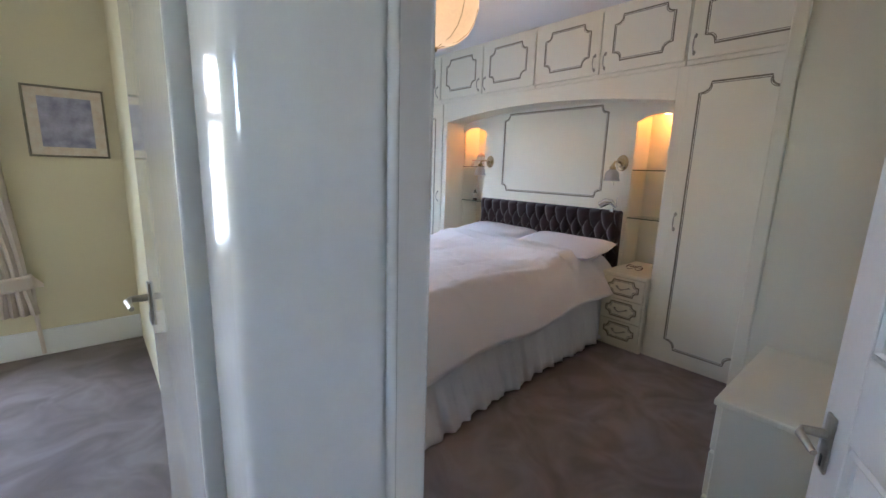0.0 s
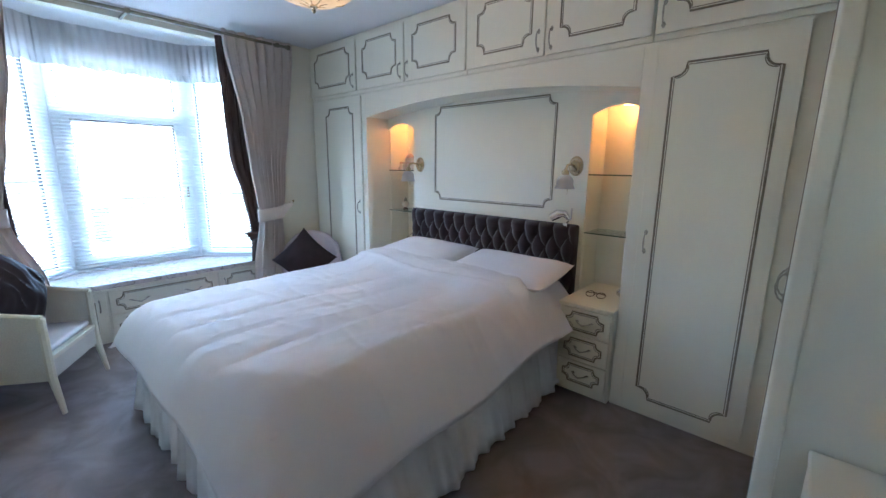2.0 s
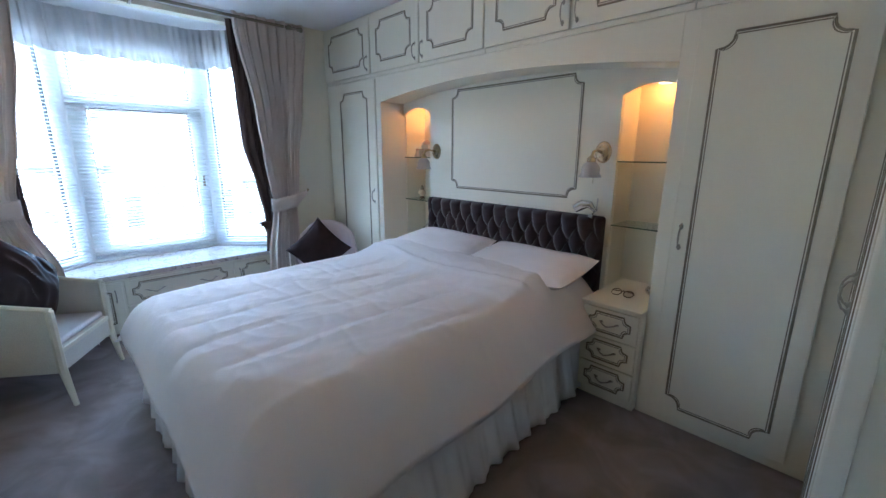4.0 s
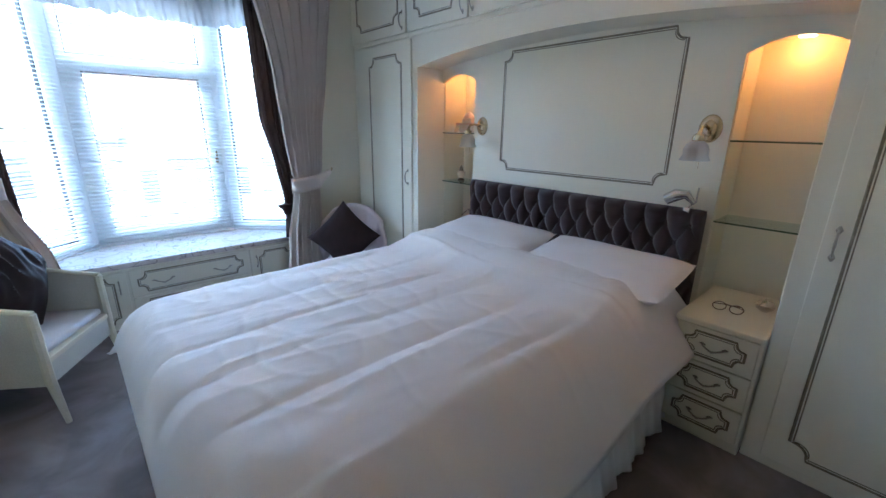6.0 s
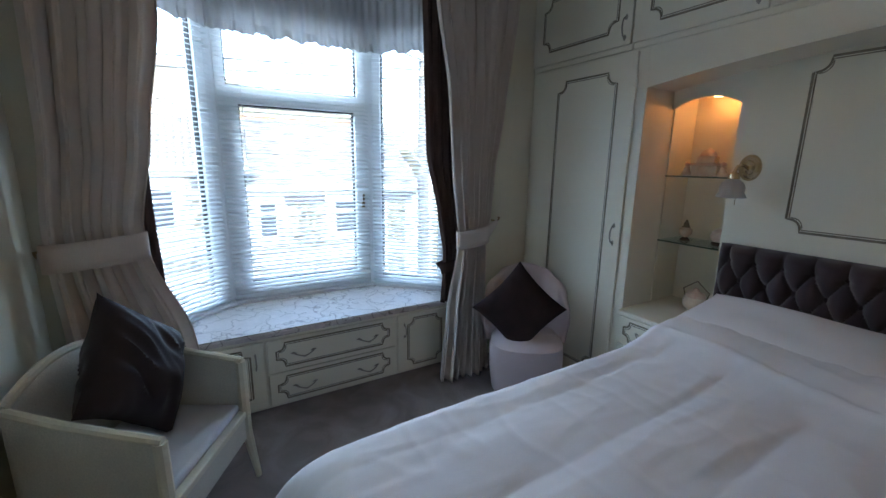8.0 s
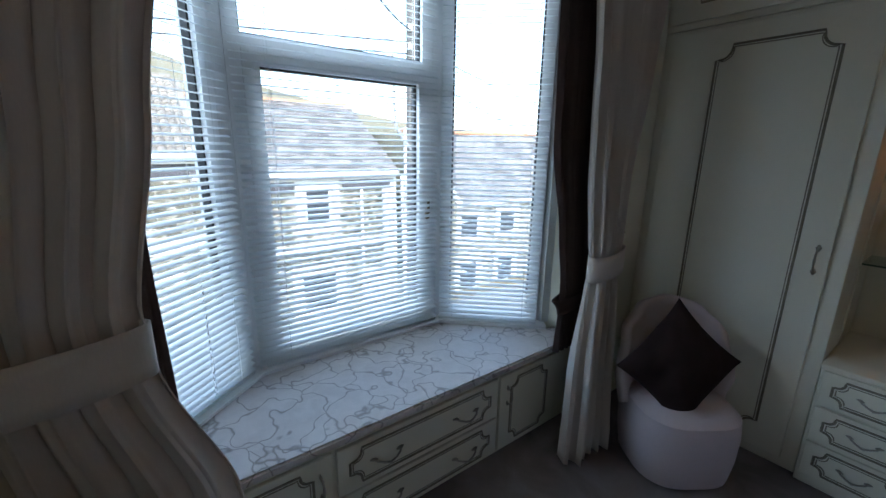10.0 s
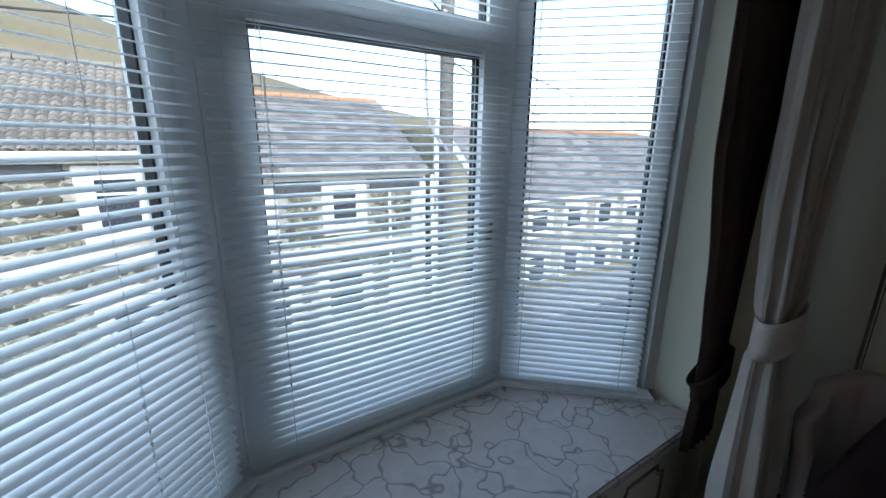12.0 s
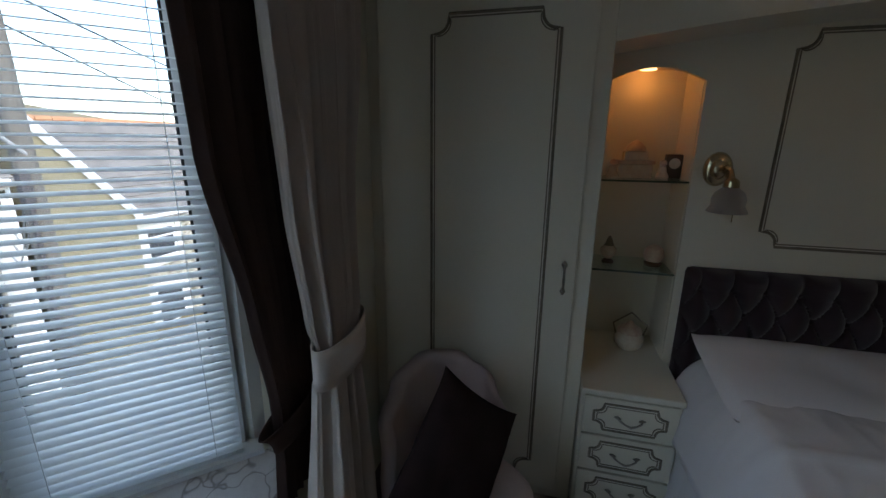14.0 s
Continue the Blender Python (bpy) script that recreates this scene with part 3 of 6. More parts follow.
# back panel with two arched niches
PANEL_X, NICHES = 3.21, ((1.133, 1.465), (3.02, 3.355))
back_panel = thing("bed_back_panel", (3.3, 2.2, 0), "ivory panelled back of the bed recess with lit niches", "wall panel")
pb = boxes(((PANEL_X, 1.465, 0), (PANEL_X + 0.02, 3.02, 1.955)))
for y0, y1 in NICHES:
    arc = [(y0 + (y1 - y0) * k / 16, 1.665 + 0.05 * (1 - (k / 8 - 1) ** 2)) for k in range(17)] + [(y1, 1.955), (y0, 1.955)]
    f, b = [pb.verts.new((PANEL_X, y, z)) for y, z in arc], [pb.verts.new((PANEL_X + 0.02, y, z)) for y, z in arc]
    pb.faces.new(f), pb.faces.new(b[::-1])
    for k in range(len(arc)):
        pb.faces.new((f[k], f[(k + 1) % len(arc)], b[(k + 1) % len(arc)], b[k]))
part("board", pb, UNIT, back_panel)
part("moulding", moulding("x3.21-", 1.70, 1.085, 2.767, 1.812, 0.055, 0.0, 0.005), GILT, back_panel, "worn gilt panel moulding")
for y0, y1 in NICHES:
    for lo, hi in (((3.455, y0, 0.5), (EAST - 0.002, y1, 1.955)), ((3.232, y0 - 0.015, 0.5), (3.454, y0 + 0.002, 1.955)),
                   ((3.232, y1 - 0.002, 0.5), (3.454, y1 + 0.004, 1.955)), ((3.232, y0 + 0.003, 1.74), (3.454, y1 - 0.003, 1.76))):
        part("niche_lining", boxes((lo, hi)), UNIT, back_panel)
    mid = (y0 + y1) / 2
    lens = turned(bmesh.new(), [(0.03, 0), (0.03, 0.012)], (3.35, mid, 1.727), 16)
    part("niche_spotlight", lens, glowing("spotlight_lens", (1.0, 0.62, 0.25), 0.5), back_panel, "small warm recessed spotlight")
    lamp("niche_light", "POINT", (3.38, mid, 1.70), 0.027, (1.0, 0.30, 0.035), 0.04)
    for z in (1.31, 0.945):
        g = thing("glass_shelf", (3.33, mid, z), "clear glass shelf with a dark edge in the lit niche", "shelf", "glass shelves in the niches")
        part("glass", boxes(((PANEL_X + 0.008, y0 + 0.004, z - 0.003), (3.452, y1 - 0.004, z + 0.003))), SHELF_GLASS, g)
        part("front_edge", boxes(((PANEL_X + 0.002, y0 + 0.004, z - 0.0035), (PANEL_X + 0.007, y1 - 0.004, z + 0.0035))), SHELF_EDGE, g, "dark green polished edge")


def bedside(y0, y1, label):
    b = unit("bedside_drawers", (2.935, y0, 0.0), (3.452, y1, 0.545), label, "bedside drawers")
    part("top", soft_box((2.915, y0 - 0.002, 0.546), (3.452, y1 + 0.002, 0.57), 0.006), UNIT, b)
    for k in range(3):
        z0 = 0.055 + k * 0.165
        cabinet_door(b, "x2.935-", y0 + 0.012, z0, y1 - 0.012, z0 + 0.155, (y0 + 0.05, z0 + 0.022, y1 - 0.05, z0 + 0.133), 0.034,
                     [((y0 + y1) / 2, z0 + 0.085)], "drawer", False, 0.085)
    return b


bedside(1.133, 1.455, "ivory three-drawer bedside unit between bed and wardrobe")
bedside(3.005, 3.355, "ivory three-drawer bedside unit on the window side")

# wardrobe run opposite the window, with a low chest at its end
FY = "y0.410+"
w = thing("wardrobe", (2.6, -0.07, 0), "ivory fitted wardrobe with moulded door in the corner", "wardrobe")
part("body", soft_box((2.15, SOUTH + 0.002, 0), (EAST - 0.001, 0.410, TOP - 0.002), 0.003, 1), UNIT, w)
for a, b, h in ((2.19, 2.553, 2.52), (2.557, 2.93, 2.60)):
    cabinet_door(w, FY, a, 0.05, b, 1.94, (a + 0.075, 0.10, b - 0.075, 1.83), 0.05, [(h, 0.95)])
    cabinet_door(w, FY, a, 1.985, b, TOP - 0.03, (a + 0.075, 2.06, b - 0.075, TOP - 0.085), 0.05, [(h, 2.07)])
part("corner_trim", soft_box((2.136, 0.373, 0), (2.168, 0.425, TOP - 0.003), 0.008, 3), UNIT, w)
c = thing("chest", (1.79, -0.1, 0), "low ivory chest standing against the wardrobe's end panel", "chest")
part("body", soft_box((1.50, SOUTH + 0.002, 0.0), (2.13, 0.295, 0.562), 0.004, 1), UNIT, c)
part("top", soft_box((1.485, SOUTH + 0.002, 0.563), (2.134, 0.315, 0.588), 0.006), UNIT, c)
for k in range(3):
    part("drawer", slab("y0.295+", 1.52, 0.05 + k * 0.17, 2.11, 0.21 + k * 0.17), UNIT, c)

# ---- bed ----
BX0, BX1, BY0, BY1 = 1.13, 3.10, 1.505, 2.97
bed = thing("bed", ((BX0 + BX1) / 2, (BY0 + BY1) / 2, 0), "king-size divan bed with white bedding and dark buttoned headboard", "bed")
part("divan_base", soft_box((BX0 + 0.02, BY0 + 0.02, 0.02), (BX1, BY1 - 0.02, 0.34), 0.015), SHEET, bed)
part("mattress", soft_box((BX0, BY0, 0.341), (BX1, BY1, 0.56), 0.05, 4), LINEN, bed)


def skirt_point(u, v):
    """The gathered valance skirt: u runs round the bed's two sides and foot, v from the mattress down."""
    side, foot = BX1 - BX0 + 0.0, BY1 - BY0
    run = u * (2 * side + foot)
    r = 0.05
    flare = 0.012 + 0.062 * v
    wave = 0.5 * math.sin(run * 46 + 1.2 * math.sin(run * 7)) + 0.3 * math.sin(run * 23 + 2 * math.sin(run * 3.1)) + 0.2 * math.sin(run * 97)
    out = flare + wave * (0.004 + 0.020 * v)
    if run < side:
        x, y, nx, ny = BX1 - run, BY0, 0, -1
        out += v * (0.05 * run / side + 0.11 * (run / side) ** 3)
    elif run < side + foot:
        x, y, nx, ny = BX0, BY0 + run - side, -1, 0
        out -= 0.030 * v
        y -= 0.20 * v * max(0, 1 - (run - side) / 0.35) ** 2
    else:
        x, y, nx, ny = BX0 + run - side - foot, BY1, 0, 1
    k = min(abs(run - side), abs(run - side - foot))
    if k < r:
        nx, ny = ((-0.25, -0.95) if run < side else (-0.6, -0.4)) if abs(run - side) < r else (-0.8, 0.8)
    return (x + nx * out, y + ny * out, 0.40 - 0.385 * v + 0.006 * math.sin(run * 9) * v)


part("valance_skirt", sheet(skirt_point, 620, 8), SHEET, bed, "white gathered valance skirt", smooth=True, thick=0.003)
# headboard: upright, padded, buttoned in a diamond grid
HY0, HY1, HZ0, HZ1, HX = 1.485, 2.995, 0.30, 0.995, 3.14
part("headboard", soft_box((HX + 0.03, HY0, HZ0), (PANEL_X - 0.002, HY1, HZ1), 0.02, 3), VELVET, bed)
COL, ROW, FIRST = 0.108, 0.098, HZ1 - 0.075
buttons = []
for row in range(6):
    for col in range(15):
        y = HY0 + 0.055 + (col + (row % 2) * 0.5) * COL
        if y < HY1 - 0.03:
            buttons.append((y, FIRST - row * ROW))


def padded(u, v):
    """Deep diamond tufting, with upright pleats from the first buttons to the top edge."""
    y, z = HY0 + u * (HY1 - HY0), HZ0 + v * (HZ1 - HZ0)
    edge = min(u, 1 - u) * (HY1 - HY0), min(v, 1 - v) * (HZ1 - HZ0)
    run, fall = (y - HY0 - 0.055) / COL, (FIRST - z) / (2 * ROW)
    if fall > 0:
        puff = (abs(math.sin((run + fall) * math.pi)) * abs(math.sin((run - fall) * math.pi))) ** 0.42
    else:
        puff = abs(math.sin(run * math.pi)) ** 0.55
    near = min(math.hypot(y - a, z - b) for a, b in buttons)
    bulge = 0.012 + 0.040 * puff - 0.012 * math.exp(-(near / 0.018) ** 2)
    return (HX + 0.035 - bulge * min(1, edge[0] / 0.04) ** 0.5 * min(1, edge[1] / 0.03) ** 0.5, y, z)


part("headboard_padding", sheet(padded, 240, 110), VELVET, bed, "dark aubergine deep-buttoned velvet padding", smooth=True)
for y, z in buttons:
    s = turned(bmesh.new(), [(0.002, 0), (0.009, 0.001), (0.0105, 0.004), (0.007, 0.008), (0.001, 0.009)], (0, 0, 0), 10)
    s.transform(Matrix.Translation((HX + 0.030, y, z)) @ Matrix.Rotation(radians(-90), 4, "Y"))
    part("button", s, VELVET, bed, smooth=True)


def duvet_point(u, v):
    """A plump duvet that hangs over the sides and the foot, raised towards the pillows."""
    lx0, lx1, ly0, ly1 = 1.0, 3.09, BY0 - 0.105, BY1 + 0.09
    x, y = lx0 + u * (lx1 - lx0), ly0 + v * (ly1 - ly0)
    ex, ey = max(x - lx0, 0), max(0, min(y - ly0, ly1 - y))
    e = ex * ey / max(1e-6, (ex ** 3 + ey ** 3) ** (1 / 3))
    lean = max(0, min(1, (2.1 - y) / 0.7))
    hang = max(0, 1 - (x - lx0) / 1.9)
    drop = 0.215 + 0.02 * math.sin(x * 7) + 0.015 * math.sin(y * 9) + lean * lean * (0.17 * hang + 0.01 * (1 - hang))
    edge = min(1.0, max(0.0, e) / (0.17 + 0.11 * lean * lean * (3 - 2 * lean)))
    z = 0.645 - drop * (1 - edge) ** 2.0
    z += 0.020 * math.sin(min(1, max(0, (x - lx0) / 1.9)) * math.pi) * math.sin(v * math.pi)
    rise, fall = max(0, min(1, (x - 2.35) / 0.30)), max(0, min(1, (x - 2.72) / 0.2))
    z += (0.065 * rise * rise * (3 - 2 * rise) - 0.05 * fall * fall * (3 - 2 * fall)) * min(1, e / 0.14)
    n = noise.fractal(Vector((x * 1.5, y * 4.0, 0.3)), 1.0, 2.0, 4)
    crease = noise.fractal(Vector((x * 3.2 + 4, y * 9.0, 1.7)), 1.0, 2.0, 3)
    z += (0.010 * n + 0.003 * crease - 0.006 * abs(noise.noise(Vector((x * 1.2, y * 5.5, 9.1))))) * (0.4 + 0.6 * edge)
    lane = y + 0.03 * noise.noise(Vector((x * 1.1, y * 2.0, 3.3)))
    quilt = abs(math.sin((lane - ly0) * math.pi / 0.235))
    z -= 0.011 * (1 - quilt) ** 2 * (0.3 + 0.7 * edge) * max(0, min(1, (2.5 - x) / 0.15)) * (0.55 + 0.9 * abs(noise.noise(Vector((x * 1.7, y * 1.3, 6.0)))))
    fine_fold = 1 - abs(noise.noise(Vector((x * 2.6 + y * 1.2, y * 13.0, 2.2))))
    z += 0.0030 * fine_fold ** 6 * (0.4 + 0.6 * edge)
    z += 0.003 * (1 - abs(noise.noise(Vector((x * 8, y * 5, 5.2))))) ** 5
    z += 0.010 * math.exp(-((x - 2.52 - 0.03 * math.sin(y * 5)) / 0.018) ** 2) * edge
    pull_in = (1 - edge) ** 3 * 0.035
    cx, cy = (lx0 + lx1) / 2, (ly0 + ly1) / 2
    toward = ey / max(1e-6, ex + ey)
    return (x + (pull_in * toward if x < cx - 0.5 else 0), y - (0.06 * hang + 0.075 * (1 - hang)) * lean * (1 - edge) ** 2 + (pull_in if y < cy else -pull_in) * (1 - toward), z)


part("duvet", sheet(duvet_point, 230, 190), LINEN, bed, "white rumpled cotton duvet", smooth=True, thick=0.012)


def pillow(y0, y1, x0, x1, z0, lift, seed):
    def f(sign):
        def g(u, v):
            p = max(0.0, (1 - abs(2 * u - 1) ** 3.5)) ** 0.5 * max(0.0, (1 - abs(2 * v - 1) ** 3.5)) ** 0.5
            x, y = x0 + u * (x1 - x0), y0 + v * (y1 - y0)
            corner = abs(2 * u - 1) ** 4 * abs(2 * v - 1) ** 4
            wob = 0.012 * noise.noise(Vector((x * 7 + seed, y * 6, sign)))
            return (x, y, z0 + lift * u + sign * (0.062 * p) + wob * p + 0.015 * corner)
        return g
    bm = sheet(f(1), 24, 36)
    low = sheet(f(-1), 24, 36)
    me = bpy.data.meshes.new("tmp")
    low.to_mesh(me)
    low.free()
    bm.from_mesh(me)
    bpy.data.meshes.remove(me)
    bmesh.ops.remove_doubles(bm, verts=bm.verts[:], dist=0.003)
    return bm


for y0, y1, sd in ((1.47, 2.20, 1), (2.23, 2.96, 5)):
    whole("pillow", pillow(y0, y1, 2.68, 3.125, 0.665, 0.065, sd), LINEN, "plump white cotton pillow leaning on the headboard", "pillow", "pillows on the bed", smooth=True)

# ---- window seat ----
SY = "y4.25-"
seat = thing("window_seat", (1.52, 4.4, 0), "ivory window seat with drawers and a veined top", "window seat")
part("body", boxes(((0.525, 4.25, 0.0), (2.495, 4.46, 0.425)), ((1.07, 4.46, 0), (2.04, 4.77, 0.425))), UNIT, seat)
top = prism(bmesh.new(), [(0.525, 4.22), (2.495, 4.22), (2.495, 4.37), (2.43, 4.38), (2.02, 4.78), (1.095, 4.78), (0.59, 4.38), (0.525, 4.37)], 0.426, 0.462)
bmesh.ops.bevel(top, geom=[e for e in top.edges if abs(e.verts[0].co.z - e.verts[1].co.z) < 1e-6], offset=0.008, segments=2, affect="EDGES")
part("top", top, STONETOP, seat, "cream veined seat top")
for x0, x1 in ((1.19, 1.95),):
    for z0, z1 in ((0.215, 0.405), (0.02, 0.205)):
        cabinet_door(seat, SY, x0, z0, x1, z1, (x0 + 0.045, z0 + 0.025, x1 - 0.045, z1 - 0.025), 0.045,
                     [(x0 + 0.19, (z0 + z1) / 2), (x1 - 0.19, (z0 + z1) / 2)], "drawer", False, 0.11)
for x0, x1, hx in ((0.78, 1.175, 1.13), (1.965, 2.36, 2.01)):
    cabinet_door(seat, SY, x0, 0.02, x1, 0.405, (x0 + 0.07, 0.05, x1 - 0.07, 0.375), 0.04, [(hx, 0.30)], "door", True, 0.08)

# ---- curtains ----
pole = thing("curtain_pole", (1.45, 4.03, 2.36), "thin antique brass curtain pole across the bay", "curtain pole")
part("pole", tube(bmesh.new(), [(0.42, 4.03, 2.36), (2.62, 4.03, 2.36)], 0.011, 10), GILT, pole, smooth=True)
for x, d in ((0.42, -1), (2.62, 1)):
    f = turned(bmesh.new(), [(0.010, 0), (0.018, 0.006), (0.012, 0.014), (0.022, 0.026), (0.018, 0.042), (0.004, 0.05)], (0, 0, 0), 14)
    f.transform(Matrix.Translation((x, 4.03, 2.36)) @ Matrix.Rotation(radians(90 * d), 4, "Y"))
    part("finial", f, GILT, pole, smooth=True)
for x in (0.5, 1.5, 2.55):
    part("bracket", boxes(((x - 0.008, 4.03, 2.352), (x + 0.008, NORTH + (0.05 if x == 1.5 else 0), 2.368)), ((x - 0.014, 4.018, 2.345), (x + 0.014, 4.042, 2.377))), GILT, pole)


def smooth_key(keys, z, straight=0.5):
    """Values at z between keys of (z, a, b, ...), eased."""
    for (z0, *p), (z1, *q) in zip(keys, keys[1:]):
        if z1 <= z <= z0:
            s = (z0 - z) / (z0 - z1)
            s = straight * s + (1 - straight) * s * s * (3 - 2 * s)
            return [a + (b - a) * s for a, b in zip(p, q)]
    return keys[-1][1:]


def drape(keys, folds, amp, seed, rows=64, cols=150):
    """A hanging curtain: keys of (z, x left, x right, y, depth of folds)."""
    top_z, low_z = keys[0][0], keys[-1][0]

    def f(u, v):
        z = top_z + (low_z - top_z) * v
        xl, xr, y, d = smooth_key(keys, z)
        s = u + 0.020 * math.sin(u * 19 + seed) + 0.012 * math.sin(u * 41 + 2 * seed)
        turn = s * folds + 0.10 * noise.noise(Vector((s * 3, v * 1.1, seed)))
        k = math.floor(turn)
        deep = 0.72 + 0.5 * noise.noise(Vector((k * 7.3, v * 0.8, seed + 5)))
        fold = 0.7 - 1.6 * deep * abs(math.sin(turn * math.pi)) ** 0.62
        fold += 0.22 * abs(math.sin((turn * 2.3 + 0.2) * math.pi)) + 0.10 * noise.noise(Vector((s * folds * 3, v * 5, seed + 9)))
        return (xl + (xr - xl) * min(1, max(0, s)) + 0.2 * d * amp * math.sin(turn * math.tau), y + d * amp * fold, z)
    return sheet(f, cols, rows)


cur = thing("curtain", (2.35, 4.03, 0.02), "mauve-grey pleated curtain tied back beside the bay", "curtain", "tied-back curtains")
part("cloth", drape([(2.40, 2.08, 2.70, 4.05, 0.9), (2.30, 2.08, 2.70, 4.05, 0.9), (1.7, 2.20, 2.63, 4.06, 1), (1.3, 2.238, 2.57, 4.06, 1), (1.0, 2.272, 2.54, 4.05, 0.85), (0.95, 2.292, 2.50, 4.05, 0.6), (0.88, 2.292, 2.50, 4.05, 0.6), (0.83, 2.275, 2.51, 4.045, 0.9),
                     (0.5, 2.20, 2.50, 4.02, 1.3), (0.02, 2.13, 2.52, 3.99, 1.5)], 8, 0.052, 1.0, 64, 300), CURTAIN, cur, smooth=True, thick=0.003)


def band(x0, x1, y, z, h, sag, hook, deep=0.045, flare=0.0):
    """A shaped tie-back that passes round the gathered cloth and ends at its hook."""
    def f(u, v):
        a = u * math.tau
        x = (x0 + x1) / 2 + (x1 - x0) / 2 * math.cos(a)
        x -= flare * v * v * max(0, -math.cos(a))
        yy = y + deep * math.sin(a)
        return (x, yy, z + h * (v - 0.5) + sag * math.cos(a) * 0.5)
    bm = sheet(f, 40, 4)
    reach = sheet(lambda u, v: (x1 - 0.01 + (hook[0] - x1 + 0.01) * u, y + (hook[1] - y) * u, z + sag * 0.5 + (hook[2] - z - sag * 0.5) * u + h * (v - 0.5) * (1 - 0.75 * u)), 8, 4) \
        if hook[0] > x1 else sheet(lambda u, v: (x0 + 0.01 + (hook[0] - x0 - 0.01) * u, y + (hook[1] - y) * u, z - sag * 0.5 + (hook[2] - z + sag * 0.5) * u + h * (v - 0.5) * (1 - 0.75 * u)), 8, 4)
    me = bpy.data.meshes.new("tmp")
    reach.to_mesh(me)
    reach.free()
    bm.from_mesh(me)
    bpy.data.meshes.remove(me)
    return bm


part("tie_back", band(2.278, 2.515, 4.045, 0.915, 0.11, 0.03, (2.66, 4.14, 0.985)), CURTAIN, cur, "matching cloth tie-back", smooth=True, thick=0.004)
cur = thing("curtain", (0.62, 4.03, 0.02), "mauve-grey pleated curtain tied back behind the chair", "curtain", "tied-back curtains")
part("cloth", drape([(2.40, 0.46, 0.90, 4.03, 1), (2.30, 0.46, 0.90, 4.03, 1), (1.9, 0.47, 0.87, 4.03, 1.0), (1.45, 0.46, 0.80, 4.03, 1.0), (1.09, 0.43, 0.74, 4.03, 0.7), (0.97, 0.43, 0.75, 4.03, 0.7),
                     (0.6, 0.44, 0.87, 4.04, 1.1), (0.02, 0.44, 0.97, 4.05, 1.3)], 5, 0.045, 2.3, 64, 260), CURTAIN, cur, smooth=True, thick=0.003)
part("tie_back", band(0.42, 0.755, 4.03, 1.00, 0.11, 0.03, (0.385, 4.14, 0.97)), CURTAIN, cur, "matching cloth tie-back", smooth=True, thick=0.004)
for x, z in ((2.66, 0.985), (0.385, 0.97)):
    hk = tube(bmesh.new(), [(x, NORTH, z), (x, NORTH - 0.05, z), (x, NORTH - 0.07, z + 0.012), (x, NORTH - 0.075, z + 0.03)], [0.008, 0.006, 0.006, 0.009], 8)
    whole("tie_back_hook", hk, BRASS, "small brass tie-back hook on the wall", "hook", "tie-back hooks", smooth=True)
INNER = {1: [(2.37, 2.10, 2.47, 4.165, 1), (1.8, 2.115, 2.47, 4.165, 1), (1.42, 2.13, 2.47, 4.165, 0.9), (1.05, 2.215, 2.46, 4.165, 0.8), (0.80, 2.258, 2.45, 4.165, 0.7), (0.70, 2.258, 2.45, 4.165, 0.6), (0.47, 2.245, 2.46, 4.165, 0.9)],
         -1: [(2.37, 0.54, 0.81, 4.185, 1), (1.45, 0.54, 0.775, 4.185, 1), (1.15, 0.54, 0.775, 4.18, 0.8), (0.8, 0.54, 0.785, 4.18, 0.5), (0.47, 0.54, 0.79, 4.18, 0.8)]}
for s, keys in INNER.items():
    ob = thing("inner_curtain", ((keys[0][1] + keys[0][2]) / 2, 4.185, 0.47), "dark brown inner curtain hanging at the bay's edge", "curtain", "inner curtains")
    part("cloth", drape(keys, 6, 0.022, 3.1, 50, 160), LINING, ob, smooth=True, thick=0.002)
    if s > 0:
        part("tie_back", band(2.245, 2.455, 4.165, 0.725, 0.075, 0.05, (2.497, 4.21, 0.80), 0.03, 0.05), LINING, ob, "dark brown tie-back loop", smooth=True, thick=0.003)


def pelmet_net(u, v):
    """A gathered net valance that follows the bay under its ceiling, with a frill at its lower edge."""
    pts = [(0.58, 4.36), (1.09, 4.74), (2.01, 4.74), (2.44, 4.36)]
    lens = [math.dist(pts[i], pts[i + 1]) for i in range(3)]
    d = u * sum(lens)
    i = 0
    while i < 2 and d > lens[i]:
        d -= lens[i]
        i += 1
    p = along(pts[i], pts[i + 1], d / lens[i])
    run = u * sum(lens)
    w = 0.006 * math.sin(run * 120 + math.sin(run * 9)) + 0.008 * math.sin(run * 47)
    frill = max(0, (v - 0.82) / 0.18)
    w *= 1 + 1.8 * frill
    return (p[0] + 0.3 * w, p[1] - 0.02 * frill + w, 2.375 - 0.315 * v + 0.006 * math.sin(run * 38) * frill)


net = thing("net_valance", (1.5, 4.6, 2.06), "gathered grey-white net valance across the top of the bay", "valance")
part("cloth", sheet(lambda u, v: pelmet_net(u, v * 0.82), 420, 10), NET, net, smooth=True)
part("frill", sheet(lambda u, v: pelmet_net(u, 0.82 + 0.18 * v), 420, 4), NET, net, "ruffled lower frill", smooth=True)


# ---- chairs and cushions ----
def merged(*parts):
    """Several bmeshes as one."""
    out = bmesh.new()
    for bm in parts:
        me = bpy.data.meshes.new("tmp")
        bm.to_mesh(me)
        bm.free()
        out.from_mesh(me)
        bpy.data.meshes.remove(me)
    return out


